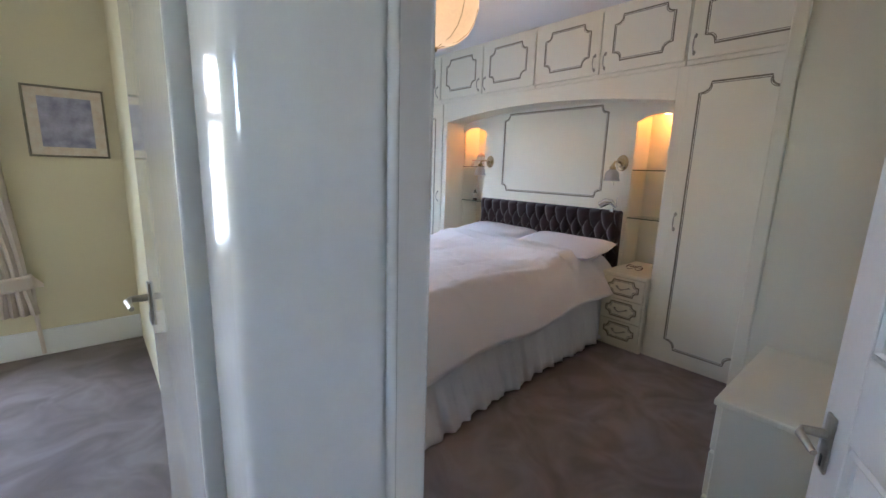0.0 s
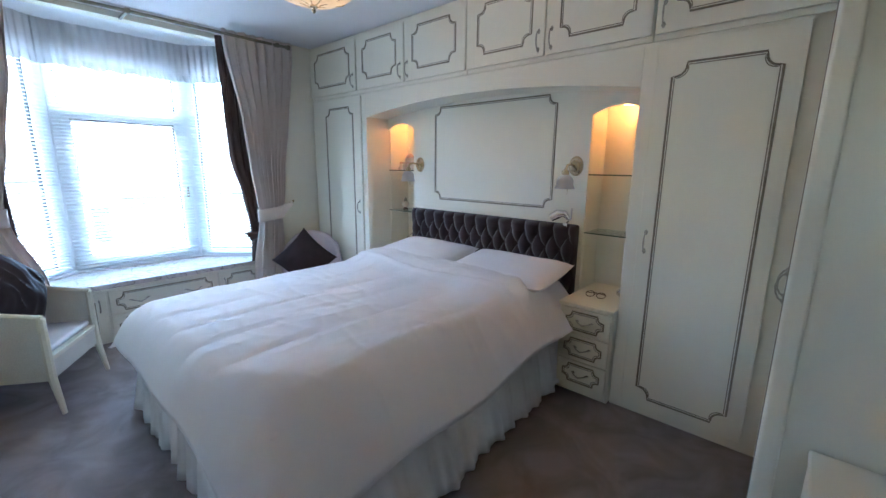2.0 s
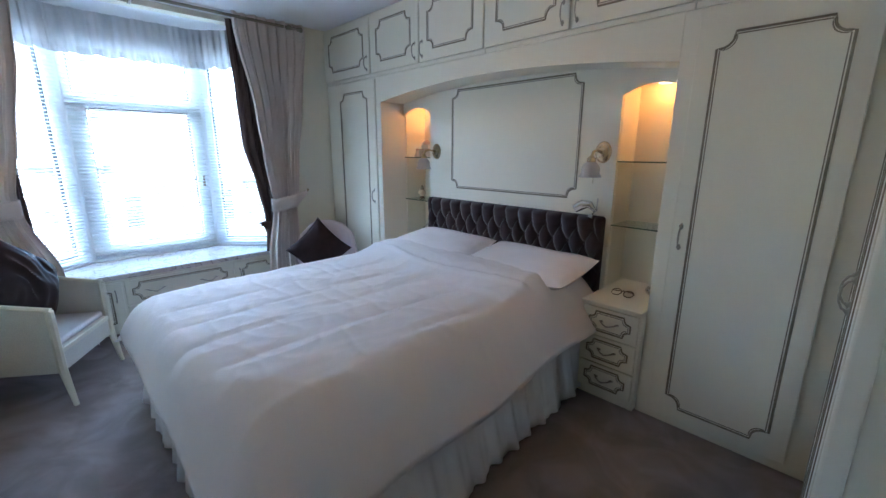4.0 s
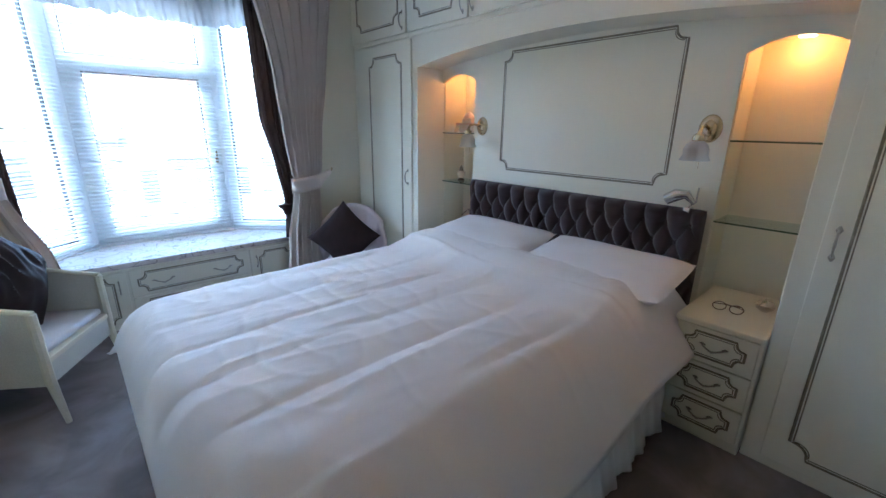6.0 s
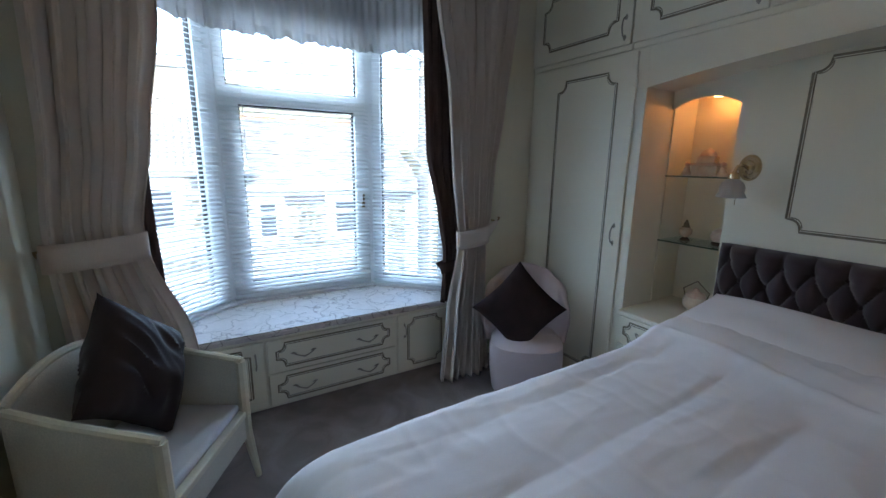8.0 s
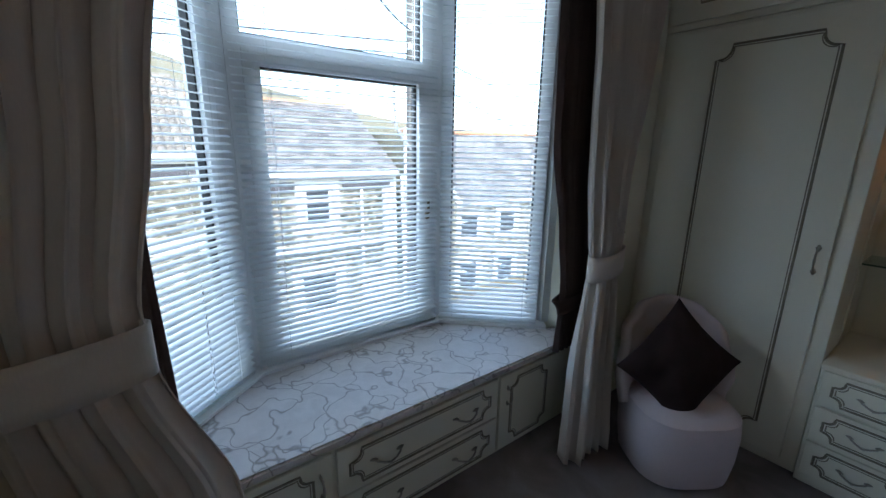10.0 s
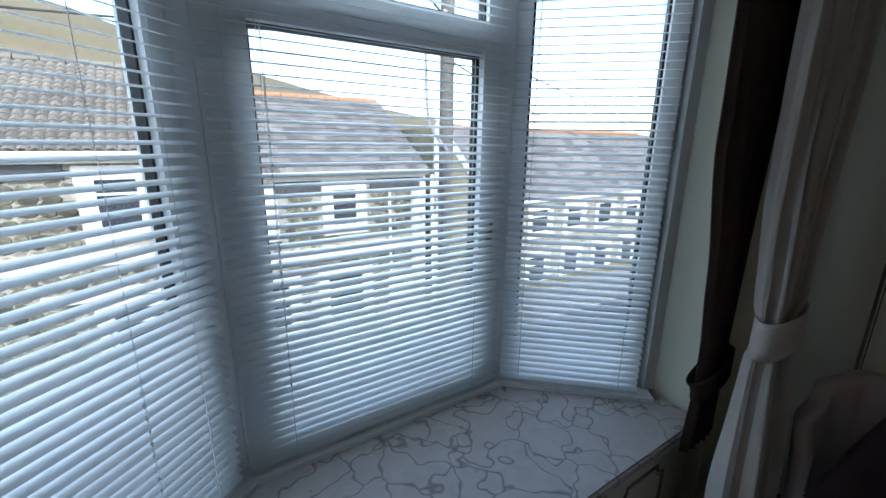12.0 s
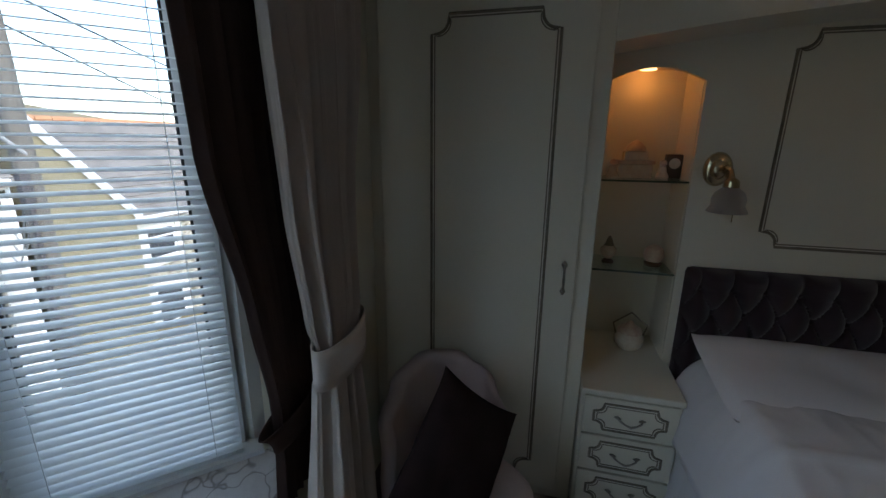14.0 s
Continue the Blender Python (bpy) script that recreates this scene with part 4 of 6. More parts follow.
def cushion_mesh(w, h, depth, seed, pinch=0.10, rumple=0.12):
    """A stuffed square cushion about its middle, in the xz plane, with drawn-in sides and creases."""
    def f(sign):
        def g(u, v):
            a, b = 2 * u - 1, 2 * v - 1
            p = max(0.0, 1 - abs(a) ** 2.6) ** 0.6 * max(0.0, 1 - abs(b) ** 2.6) ** 0.6
            x = w / 2 * a * (1 - pinch * (1 - b * b))
            z = h / 2 * b * (1 - pinch * (1 - a * a))
            crease = 0.16 * noise.noise(Vector((x * 9 + seed, z * 9, sign * 2.0)))
            crease += rumple * (0.5 - 2.2 * abs(noise.noise(Vector(((x + z) * 11 + seed, (x - z) * 3, sign * 3.0)))))
            return (x, sign * depth / 2 * p * (1 + crease), z)
        return g
    bm = merged(sheet(f(1), 40, 40), sheet(f(-1), 40, 40))
    bmesh.ops.remove_doubles(bm, verts=bm.verts[:], dist=0.002)
    return bm


def tub_chair():
    """White woven-fibre bedroom chair: sloping side panels, low back, splayed legs, loose pad. Its front looks along -y."""
    m = pose(0.888, 3.545, 0, 0, 0, 60)
    c = thing("armchair", m, "ivory woven-fibre bedroom armchair beside the window seat", "chair")
    w, d = 0.25, 0.44
    front, back = -0.02, d

    def side(s):
        bm = bmesh.new()
        outline = [(front, 0.20), (front, 0.555), (0.10, 0.57), (0.26, 0.60), (back - 0.03, 0.64), (back - 0.03, 0.22)]
        a = [bm.verts.new((s * (w + 0.012), y, z)) for y, z in outline]
        b = [bm.verts.new((s * (w - 0.012), y, z)) for y, z in outline]
        bm.faces.new(a), bm.faces.new(b[::-1])
        for k in range(len(outline)):
            bm.faces.new((a[k], a[(k + 1) % len(outline)], b[(k + 1) % len(outline)], b[k]))
        return bm
    for s in (-1, 1):
        part("side_panel", side(s), WICKER, c, "white woven-fibre side panel", here=True)
        part("arm_rail", tube(bmesh.new(), [(s * w, front - 0.01, 0.553), (s * w, 0.10, 0.575), (s * w, 0.26, 0.605), (s * w, back - 0.03, 0.645)], 0.015, 8), CHAIR_PAINT, c, here=True, smooth=True)
    bm = sheet(lambda u, v: ((2 * u - 1) * w, back - 0.03 + 0.035 * math.sin(u * math.pi), 0.22 + (0.43 + 0.06 * math.sin(u * math.pi)) * v), 14, 6)
    part("back_panel", bm, WICKER, c, "white woven-fibre back", here=True, smooth=True, thick=0.02)
    part("back_rail", tube(bmesh.new(), [((2 * k / 12 - 1) * w, back - 0.03 + 0.035 * math.sin(k / 12 * math.pi), 0.655 + 0.06 * math.sin(k / 12 * math.pi)) for k in range(13)], 0.015, 8), CHAIR_PAINT, c, here=True, smooth=True)
    part("front_apron", soft_box((-w + 0.012, front - 0.008, 0.20), (w - 0.012, front + 0.014, 0.30), 0.004), WICKER, c, "white woven-fibre apron", here=True)
    part("front_rail", soft_box((-w + 0.01, front - 0.014, 0.301), (w - 0.01, front + 0.02, 0.33), 0.006), CHAIR_PAINT, c, here=True)
    part("seat", soft_box((-w + 0.013, front + 0.021, 0.25), (w - 0.013, back - 0.045, 0.325), 0.01), CHAIR_PAINT, c, here=True)
    part("seat_pad", soft_box((-w + 0.016, front + 0.008, 0.331), (w - 0.016, back - 0.05, 0.368), 0.016, 3), SEATPAD, c, "pale grey padded seat", here=True, smooth=True)
    for s in (-1, 1):
        part("leg", tube(bmesh.new(), [(s * w, front - 0.002, 0.55), (s * w, front - 0.004, 0.22), (s * (w + 0.008), front - 0.035, 0.0)], [0.020, 0.021, 0.012], 8), CHAIR_PAINT, c, here=True, smooth=True)
        part("leg", tube(bmesh.new(), [(s * (w - 0.02), back - 0.05, 0.25), (s * w, back - 0.01, 0.0)], [0.019, 0.012], 8), CHAIR_PAINT, c, here=True, smooth=True)
    return m


chair_at = tub_chair()
cu = cushion_mesh(0.42, 0.42, 0.22, 2.0, 0.12, 0.32)
cu.transform(chair_at @ pose(0.045, 0.245, 0.63, -16, 0, 4) @ Matrix.Rotation(radians(43), 4, "Y"))
whole("cushion", cu, SATIN_CUSHION, "dark taupe satin cushion propped in the armchair", "cushion", smooth=True)
slip = thing("bedroom_chair", pose(2.60, 3.74, 0, 0, 0, -35), "small pale pink upholstered bedroom chair in the corner", "chair")


def tub(u, v):
    a = u * math.tau
    r = (0.215, 0.228, 0.232, 0.225, 0.19, 0.0)[min(5, int(v * 5 + 0.001))]
    z = (0.02, 0.12, 0.24, 0.315, 0.345, 0.352)[min(5, int(v * 5 + 0.001))]
    k = 1 + 0.06 * math.cos(4 * a + math.pi)
    return (r * k * math.cos(a), r * k * math.sin(a), z)


part("seat", sheet(tub, 40, 5), PINK, slip, here=True, smooth=True)


def shell(u, v):
    a = math.pi * (0.06 + 0.88 * u)
    top_z = 0.40 + 0.34 * math.sin(u * math.pi) ** 0.55
    z = 0.28 + (top_z - 0.28) * v
    flute = 0.008 * math.cos(u * math.pi * 12) * v
    r = 0.235 + 0.03 * v + flute
    return (r * math.cos(a), r * math.sin(a) * 0.72, z)


part("backrest", sheet(shell, 48, 12), PINK, slip, "pale pink fluted shell back", here=True, smooth=True, thick=0.045)
for x, y in ((-0.13, -0.13), (0.13, -0.13), (-0.13, 0.10), (0.13, 0.10)):
    part("leg", tube(bmesh.new(), [(x, y, 0.0), (x, y, 0.05)], [0.012, 0.018], 8), DARKWOOD, slip, here=True, smooth=True)
cu = cushion_mesh(0.40, 0.40, 0.15, 7.0)
cu.transform(pose(2.53, 3.735, 0.52, -14, 0, -33) @ Matrix.Rotation(radians(45), 4, "Y"))
whole("cushion", cu, BROWN, "chocolate velour cushion standing on its corner", "cushion", smooth=True)

# ---- lamps ----
pend = thing("ceiling_light", (1.65, 1.965, TOP), "lit scalloped glass ceiling bowl with brass finial", "ceiling light")
BOWL = glowing("lit_alabaster_glass", (1.0, 0.60, 0.28), 0.015, (0.85, 0.70, 0.50))
part("shade", turned(bmesh.new(), [(0.012, 1.965), (0.07, 1.975), (0.13, 2.00), (0.185, 2.045), (0.215, 2.10), (0.232, 2.165), (0.238, 2.185), (0.228, 2.187), (0.20, 2.10), (0.12, 2.012), (0.012, 1.985)],
                              (1.65, 1.965, 0), 48, 0.05, 8), BOWL, pend, "glowing peach glass bowl", smooth=True)
part("finial", turned(bmesh.new(), [(0.004, 1.938), (0.010, 1.945), (0.006, 1.953), (0.017, 1.960), (0.012, 1.968)], (1.65, 1.965, 0), 14), BRASS, pend, smooth=True)
for k in range(8):
    a = k * math.tau / 8
    rib = [(1.65 + r * math.cos(a), 1.965 + r * math.sin(a), z - 0.002) for r, z in ((0.02, 1.965), (0.13, 1.999), (0.187, 2.044), (0.218, 2.10), (0.236, 2.17))]
    part("rib", tube(bmesh.new(), rib, 0.0022, 5), BRASS, pend, smooth=True)
part("stem", tube(bmesh.new(), [(1.65, 1.965, 1.97), (1.65, 1.965, TOP - 0.03)], 0.007, 10), BRASS, pend, smooth=True)
part("ceiling_rose", turned(bmesh.new(), [(0.065, TOP - 0.001), (0.06, TOP - 0.018), (0.03, TOP - 0.032), (0.008, TOP - 0.04)], (1.65, 1.965, 0), 24), BRASS, pend, smooth=True)
lamp("ceiling_bulb", "POINT", (1.65, 1.965, 2.14), 0.26, (1.0, 0.72, 0.45), 0.06)


def wall_lamp(y, z):
    w = thing("wall_lamp", (PANEL_X, y, z), "polished brass wall lamp with frosted tulip glass, unlit", "wall lamp", "wall lamps over the bed")
    p = turned(bmesh.new(), [(0.062, 0), (0.060, 0.006), (0.048, 0.014), (0.036, 0.017), (0.030, 0.026), (0.012, 0.032), (0.002, 0.033)], (0, 0, 0), 28)
    p.transform(Matrix.Translation((PANEL_X - 0.001, y, z)) @ Matrix.Diagonal((1, 0.78, 1, 1)) @ Matrix.Rotation(radians(-90), 4, "Y"))
    part("backplate", p, BRASS, w, smooth=True)
    part("arm", tube(bmesh.new(), [(PANEL_X - 0.03, y, z), (PANEL_X - 0.08, y, z + 0.012), (PANEL_X - 0.125, y, z + 0.005), (PANEL_X - 0.145, y, z - 0.025)], [0.008, 0.007, 0.007, 0.009], 10), BRASS, w, smooth=True)
    part("lamp_holder", turned(bmesh.new(), [(0.010, -0.02), (0.022, -0.03), (0.024, -0.05), (0.020, -0.055)], (PANEL_X - 0.145, y, z), 16), BRASS, w, smooth=True)
    part("shade", turned(bmesh.new(), [(0.022, -0.052), (0.040, -0.068), (0.048, -0.09), (0.046, -0.112), (0.058, -0.135), (0.056, -0.136), (0.043, -0.112), (0.045, -0.09), (0.037, -0.07), (0.018, -0.055)],
                                 (PANEL_X - 0.145, y, z), 32, 0.06, 8), FROSTED, w, "frosted tulip glass shade", smooth=True)
    part("pull_chain", tube(bmesh.new(), [(PANEL_X - 0.145, y - 0.02, z - 0.05), (PANEL_X - 0.145, y - 0.02, z - 0.17)], 0.0015, 5), BRASS, w)


wall_lamp(1.545, 1.362)
wall_lamp(2.94, 1.362)

clip = thing("reading_lamp", (3.17, 1.565, 0.99), "small chrome reading lamp clipped on the headboard", "lamp")
part("clip", soft_box((3.15, 1.550, 0.975), (3.20, 1.580, 1.003), 0.004), CHROME, clip)
part("stalk", tube(bmesh.new(), [(3.175, 1.565, 1.003), (3.17, 1.535, 1.03), (3.16, 1.530, 1.10)], 0.004, 8), CHROME, clip, smooth=True)
part("shade", tube(bmesh.new(), [(3.17, 1.545, 1.025), (3.16, 1.575, 1.062), (3.15, 1.615, 1.058), (3.145, 1.660, 1.03)], [0.010, 0.022, 0.030, 0.026], 14), CHROME, clip, smooth=True)

# ---- small things ----


def figure(name, at, label, category, parts_list):
    t = thing(name, at, label, category)
    for pname, prof, mat, off in parts_list:
        part(pname, turned(bmesh.new(), prof, off, 16), mat, t, here=True, smooth=True)
    return t


Z1, Z2, ZB = 1.3135, 0.9485, 0.571
house = thing("porcelain_cottage", (3.34, 3.20, Z1), "cream porcelain cottage ornament with rose roof on the glass shelf", "ornament")
part("walls", soft_box((-0.035, -0.065, 0), (0.035, 0.065, 0.055), 0.004), PORCELAIN, house, here=True)
part("roof", prism(bmesh.new(), [(-0.045, -0.07), (0.045, -0.07), (0.045, 0.07), (-0.045, 0.07)], 0.056, 0.07), ROSE, house, here=True)
part("upper_storey", soft_box((-0.028, -0.045, 0.071), (0.028, 0.045, 0.105), 0.004), PORCELAIN, house, here=True)
part("dome", turned(bmesh.new(), [(0.042, 0.106), (0.036, 0.125), (0.018, 0.142), (0.004, 0.15)], (0, 0, 0), 16), ROSE, house, here=True, smooth=True)
for y in (3.10, 3.285):
    figure("porcelain_figurine", (3.30, y, Z1), "small cream porcelain figurine on the glass shelf", "figurine",
           [("body", [(0.022, 0), (0.026, 0.01), (0.016, 0.03), (0.012, 0.05)], PORCELAIN, (0, 0, 0)), ("top", [(0.004, 0), (0.014, 0.008), (0.012, 0.02), (0.002, 0.026)], ROSE, (0, 0, 0.05))])
clock = thing("mantel_clock", (3.36, 3.05, Z1), "small dark wooden clock on the glass shelf", "clock")
part("case", soft_box((-0.02, -0.03, 0), (0.02, 0.03, 0.095), 0.005), DARKWOOD, clock, here=True)
dial = turned(bmesh.new(), [(0.021, 0), (0.021, 0.003)], (0, 0, 0), 20)
dial.transform(Matrix.Translation((-0.0205, 0, 0.06)) @ Matrix.Rotation(radians(-90), 4, "Y"))
part("dial", dial, PORCELAIN, clock, here=True)
figure("lidded_vase", (3.33, 3.26, Z2), "small cream and gilt lidded vase on the glass shelf", "vase",
       [("foot", [(0.026, 0), (0.024, 0.008), (0.012, 0.018)], DARKWOOD, (0, 0, 0)), ("bowl", [(0.012, 0.018), (0.032, 0.04), (0.034, 0.06), (0.02, 0.075)], PORCELAIN, (0, 0, 0)),
        ("lid", [(0.021, 0.076), (0.014, 0.09), (0.012, 0.10), (0.003, 0.118)], GILT, (0, 0, 0))])
figure("photo_globe", (3.33, 3.08, Z2), "dark rounded trinket box on the glass shelf", "trinket box",
       [("base", [(0.032, 0), (0.036, 0.012), (0.03, 0.02)], DARKWOOD, (0, 0, 0)), ("body", [(0.030, 0.02), (0.042, 0.045), (0.034, 0.075), (0.012, 0.09)], ROSE, (0, 0, 0))])
pot = figure("lidded_pot", (3.30, 3.14, ZB), "cream lidded porcelain pot on the bedside unit", "pot",
             [("pot", [(0.04, 0), (0.058, 0.02), (0.062, 0.05), (0.05, 0.075)], PORCELAIN, (0, 0, 0)), ("lid", [(0.053, 0.076), (0.045, 0.095), (0.02, 0.108), (0.012, 0.122), (0.002, 0.128)], ROSE, (0, 0, 0))])
part("handle", tube(bmesh.new(), [(0, -0.055, 0.06), (0, -0.07, 0.11), (0, 0, 0.165), (0, 0.07, 0.11), (0, 0.055, 0.06)], 0.004, 6), GILT, pot, here=True, smooth=True)
specs = thing("spectacles", (3.10, 1.31, ZB), "folded brown spectacles lying on the bedside unit", "spectacles")
for s in (-1, 1):
    ring = [(0.022 * math.cos(k * math.tau / 16), s * 0.033 + 0.026 * math.sin(k * math.tau / 16), 0.02 + 0.012 * math.cos(k * math.tau / 16)) for k in range(16)]
    part("rim", tube(bmesh.new(), ring, 0.0024, 6, True), DARKWOOD, specs, here=True, smooth=True)
    part("temple", tube(bmesh.new(), [(0.01, s * 0.06, 0.022), (0.06, s * 0.03, 0.01), (0.085, -s * 0.03, 0.004)], 0.0024, 6), DARKWOOD, specs, here=True, smooth=True)
part("bridge", tube(bmesh.new(), [(0.004, -0.008, 0.027), (0.008, 0, 0.031), (0.004, 0.008, 0.027)], 0.002, 6), DARKWOOD, specs, here=True)
figure("trinket_bowl", (3.24, 1.20, ZB), "small silver lidded bowl on the bedside unit", "bowl",
       [("bowl", [(0.018, 0), (0.034, 0.014), (0.036, 0.03)], CHROME, (0, 0, 0)), ("lid", [(0.036, 0.031), (0.026, 0.045), (0.006, 0.052), (0.004, 0.06)], CHROME, (0, 0, 0))])

# ---- radiator ----
rad = thing("radiator", (0.46, 1.2, 0.12), "white panel radiator with slotted top on the wall", "radiator")
RX0, RX1, RY0, RY1, RZ0, RZ1 = 0.40, 0.545, 1.06, 2.16, 0.12, 0.61
n = 32
step = (RY1 - RY0) / n
prof = []
for k in range(n):
    y = RY0 + k * step
    prof += [(RX1 - 0.006, y), (RX1 - 0.006, y + step * 0.3), (RX1, y + step * 0.42), (RX1, y + step * 0.85)]
prof += [(RX1 - 0.006, RY1), (RX1 - 0.02, RY1), (RX1 - 0.02, RY0)]
part("front_panel", prism(bmesh.new(), prof, RZ0, RZ1 - 0.02), SATIN, rad, "white fluted front panel")
part("back_panel", soft_box((RX0, RY0, RZ0), (RX0 + 0.015, RY1, RZ1 - 0.02), 0.003), SATIN, rad)
for y in (RY0 - 0.004, RY1):
    part("side_cover", soft_box((RX0 - 0.002, y, RZ0), (RX1 + 0.004, y + 0.004, RZ1), 0.0015, 1), SATIN, rad)
part("top_edge", soft_box((RX1 - 0.018, RY0, RZ1 - 0.019), (RX1 + 0.004, RY1, RZ1), 0.004), SATIN, rad)
part("top_edge", soft_box((RX0 - 0.002, RY0, RZ1 - 0.019), (RX0 + 0.014, RY1, RZ1), 0.004), SATIN, rad)
slat_me = mesh_of("grille_bar", boxes(((RX0 + 0.015, -0.003, -0.012), (RX1 - 0.019, 0.003, 0))), SATIN, False)
for k in range(60):
    ob = new("grille_bar", slat_me)
    ob.parent = rad
    ob.location = (-0.46, RY0 + 0.012 + k * (RY1 - RY0 - 0.02) / 60 - 1.2, RZ1 - 0.004 - 0.12)
for y in (RY0 + 0.2, RY1 - 0.2):
    part("wall_bracket", boxes(((WEST, y - 0.02, 0.2), (RX0 - 0.001, y + 0.02, 0.5))), SATIN, rad)
for y in (RY0 - 0.03, RY1 + 0.03):
    part("pipe", tube(bmesh.new(), [(0.44, y, 0.0), (0.44, y, 0.15), (0.44, y + (0.03 if y < RY0 else -0.03), 0.16)], 0.008, 8), CHROME, rad, smooth=True)

# ---- doorways ----


def frame_of(name, pieces, label):
    t = thing(name, (pieces[0][0][0], pieces[0][0][1], 0), label, "door frame", kind="structure")
    for pname, lo, hi in [(("lining", "architrave")[i > 2], *p) for i, p in enumerate(pieces)]:
        part(pname, soft_box(lo, hi, 0.007, 3), GLOSS, t, smooth=True)
    return t


F1 = frame_of("door_frame_1", [((0.235, DOOR_S + 0.0005, 0), (0.365, DOOR_S + 0.03, DOOR_H)), ((0.235, DOOR_S + 0.031, DOOR_H - 0.03), (0.365, DOOR_N - 0.035, DOOR_H - 0.0005)),
                               ((0.30, DOOR_N - 0.045, 0), (0.315, DOOR_N - 0.033, DOOR_H - 0.031)),
                               ((0.367, DOOR_N - 0.022, 0), (0.382, DOOR_N + 0.05, DOOR_H + 0.05)),
                               ((0.216, DOOR_S - 0.06, 0), (0.234, DOOR_S + 0.022, DOOR_H + 0.05)), ((0.216, DOOR_S + 0.023, DOOR_H - 0.02), (0.234, DOOR_N - 0.035, DOOR_H + 0.05))],
              "white gloss bedroom door frame")
# the rounded, many times painted post where the two door frames meet
plan = [(0.150, 0.570), (0.150, 0.455), (0.152, 0.444), (0.157, 0.435), (0.166, 0.427), (0.180, 0.420), (0.196, 0.413), (0.212, 0.405), (0.224, 0.399), (0.238, 0.395), (0.366, 0.395), (0.3665, 0.424), (0.239, 0.424), (0.239, 0.444), (0.179, 0.444), (0.179, 0.570)]
post = prism(bmesh.new(), plan, 0, DOOR_H + 0.05)
part("corner_post", post, GLOSS, F1, "thickly painted white gloss corner post", smooth=True)
for z in (0.655, 0.745):
    part("strike_plate", boxes(((0.346, DOOR_N - 0.032, z - 0.016), (0.362, DOOR_N - 0.0295, z + 0.016))), DARKWOOD, F1, "dark worn metal strike plate")
F2 = frame_of("door_frame_2", [((-0.5995, 0.440, 0), (-0.57, 0.570, DOOR_H)), ((-0.569, 0.440, DOOR_H - 0.03), (0.149, 0.570, DOOR_H - 0.0005)), ((-0.57, 0.515, 0), (-0.558, 0.530, DOOR_H - 0.031)),
                               ((-0.66, 0.426, 0), (-0.58, 0.4445, DOOR_H + 0.05)), ((-0.579, 0.426, DOOR_H - 0.02), (0.149, 0.4445, DOOR_H + 0.05))],
              "white gloss door frame of the neighbouring room")


def door_leaf(name, hinge, angle, width, side, label, handle_z, flush=False):
    """A panelled door from its hinge, turned to angle; side is the face with the visible lever."""
    m = Matrix.Translation((*hinge, 0.012)) @ Matrix.Rotation(radians(angle), 4, "Z")
    d = thing(name, m, label, "door", kind="structure")
    h = DOOR_H - 0.05
    st = 0.10
    f = [((0, -0.019, 0), (st, 0.019, h)), ((width - st, -0.019, 0), (width, 0.019, h)), ((st, -0.019, 0), (width - st, 0.019, 0.2)), ((st, -0.019, h - 0.11), (width - st, 0.019, h)),
         ((st, -0.019, 0.82), (width - st, 0.019, 0.98))]
    if flush:
        part("leaf", soft_box((0, -0.019, 0), (width, 0.019, h), 0.003, 2), GLOSS, d, here=True)
    for lo, hi in ([] if flush else f):
        part("rail" if hi[0] - lo[0] > st * 1.5 else "stile", soft_box(lo, hi, 0.002, 1), GLOSS, d, here=True)
    for z0, z1 in (() if flush else ((0.2, 0.82), (0.98, h - 0.11))):
        part("panel", boxes(((st, -0.009, z0), (width - st, 0.009, z1))), GLOSS, d, here=True)
        for s in (-1, 1):
            rim = bmesh.new()
            tube(rim, [(st + 0.012, s * 0.0095, z0 + 0.012), (width - st - 0.012, s * 0.0095, z0 + 0.012), (width - st - 0.012, s * 0.0095, z1 - 0.012), (st + 0.012, s * 0.0095, z1 - 0.012)], 0.011, 6, True)
            part("panel_bead", rim, GLOSS, d, here=True)
    for s in (-1, 1):
        hb = merged(soft_box((width - 0.058, s * 0.0195 if s > 0 else -0.026, handle_z - 0.075), (width - 0.026, 0.026 if s > 0 else -0.0195, handle_z + 0.04), 0.003),
                    tube(bmesh.new(), [(width - 0.042, s * 0.02, handle_z), (width - 0.042, s * 0.062, handle_z), (width - 0.06, s * 0.07, handle_z), (width - 0.110, s * 0.064, handle_z - 0.006)], [0.010, 0.008, 0.008, 0.006], 10))
        lev = part("lever_handle", hb, PEWTER, d, "worn metal lever on a backplate", here=True, smooth=True)
    part("keyhole", boxes(((width - 0.046, -0.0268, handle_z - 0.066), (width - 0.038, 0.0268, handle_z - 0.042))), GASKET, d, here=True)
    return d


door_leaf("door_1", (0.385, -0.285), 24, 0.77, 1, "white gloss panelled bedroom door standing open", 0.80)
door_leaf("door_2", (0.146, 0.585), 89, 0.72, 1, "flush white gloss door standing open into the next room", 0.91, True)

# ---- neighbouring room ----
pic = thing("framed_picture", (-0.12, 3.568, 1.27), "mauve abstract print in a thin gilt frame on yellow wall", "picture")
PX0, PX1, PZ0, PZ1 = -0.20, 0.16, 1.285, 1.685
part("mount", boxes(((PX0, 3.558, PZ0), (PX1, 3.566, PZ1))), PORCELAIN, pic, "cream card mount")
part("print", boxes(((PX0 + 0.055, 3.554, PZ0 + 0.05), (PX1 - 0.055, 3.558, PZ1 - 0.05))),
     material("mauve_print", (0.50, 0.48, 0.60), 0.5, other=(0.20, 0.20, 0.30), scale=14, mix=0.4, grain=0.1, fine=60), pic, "mauve and blue blurred print")
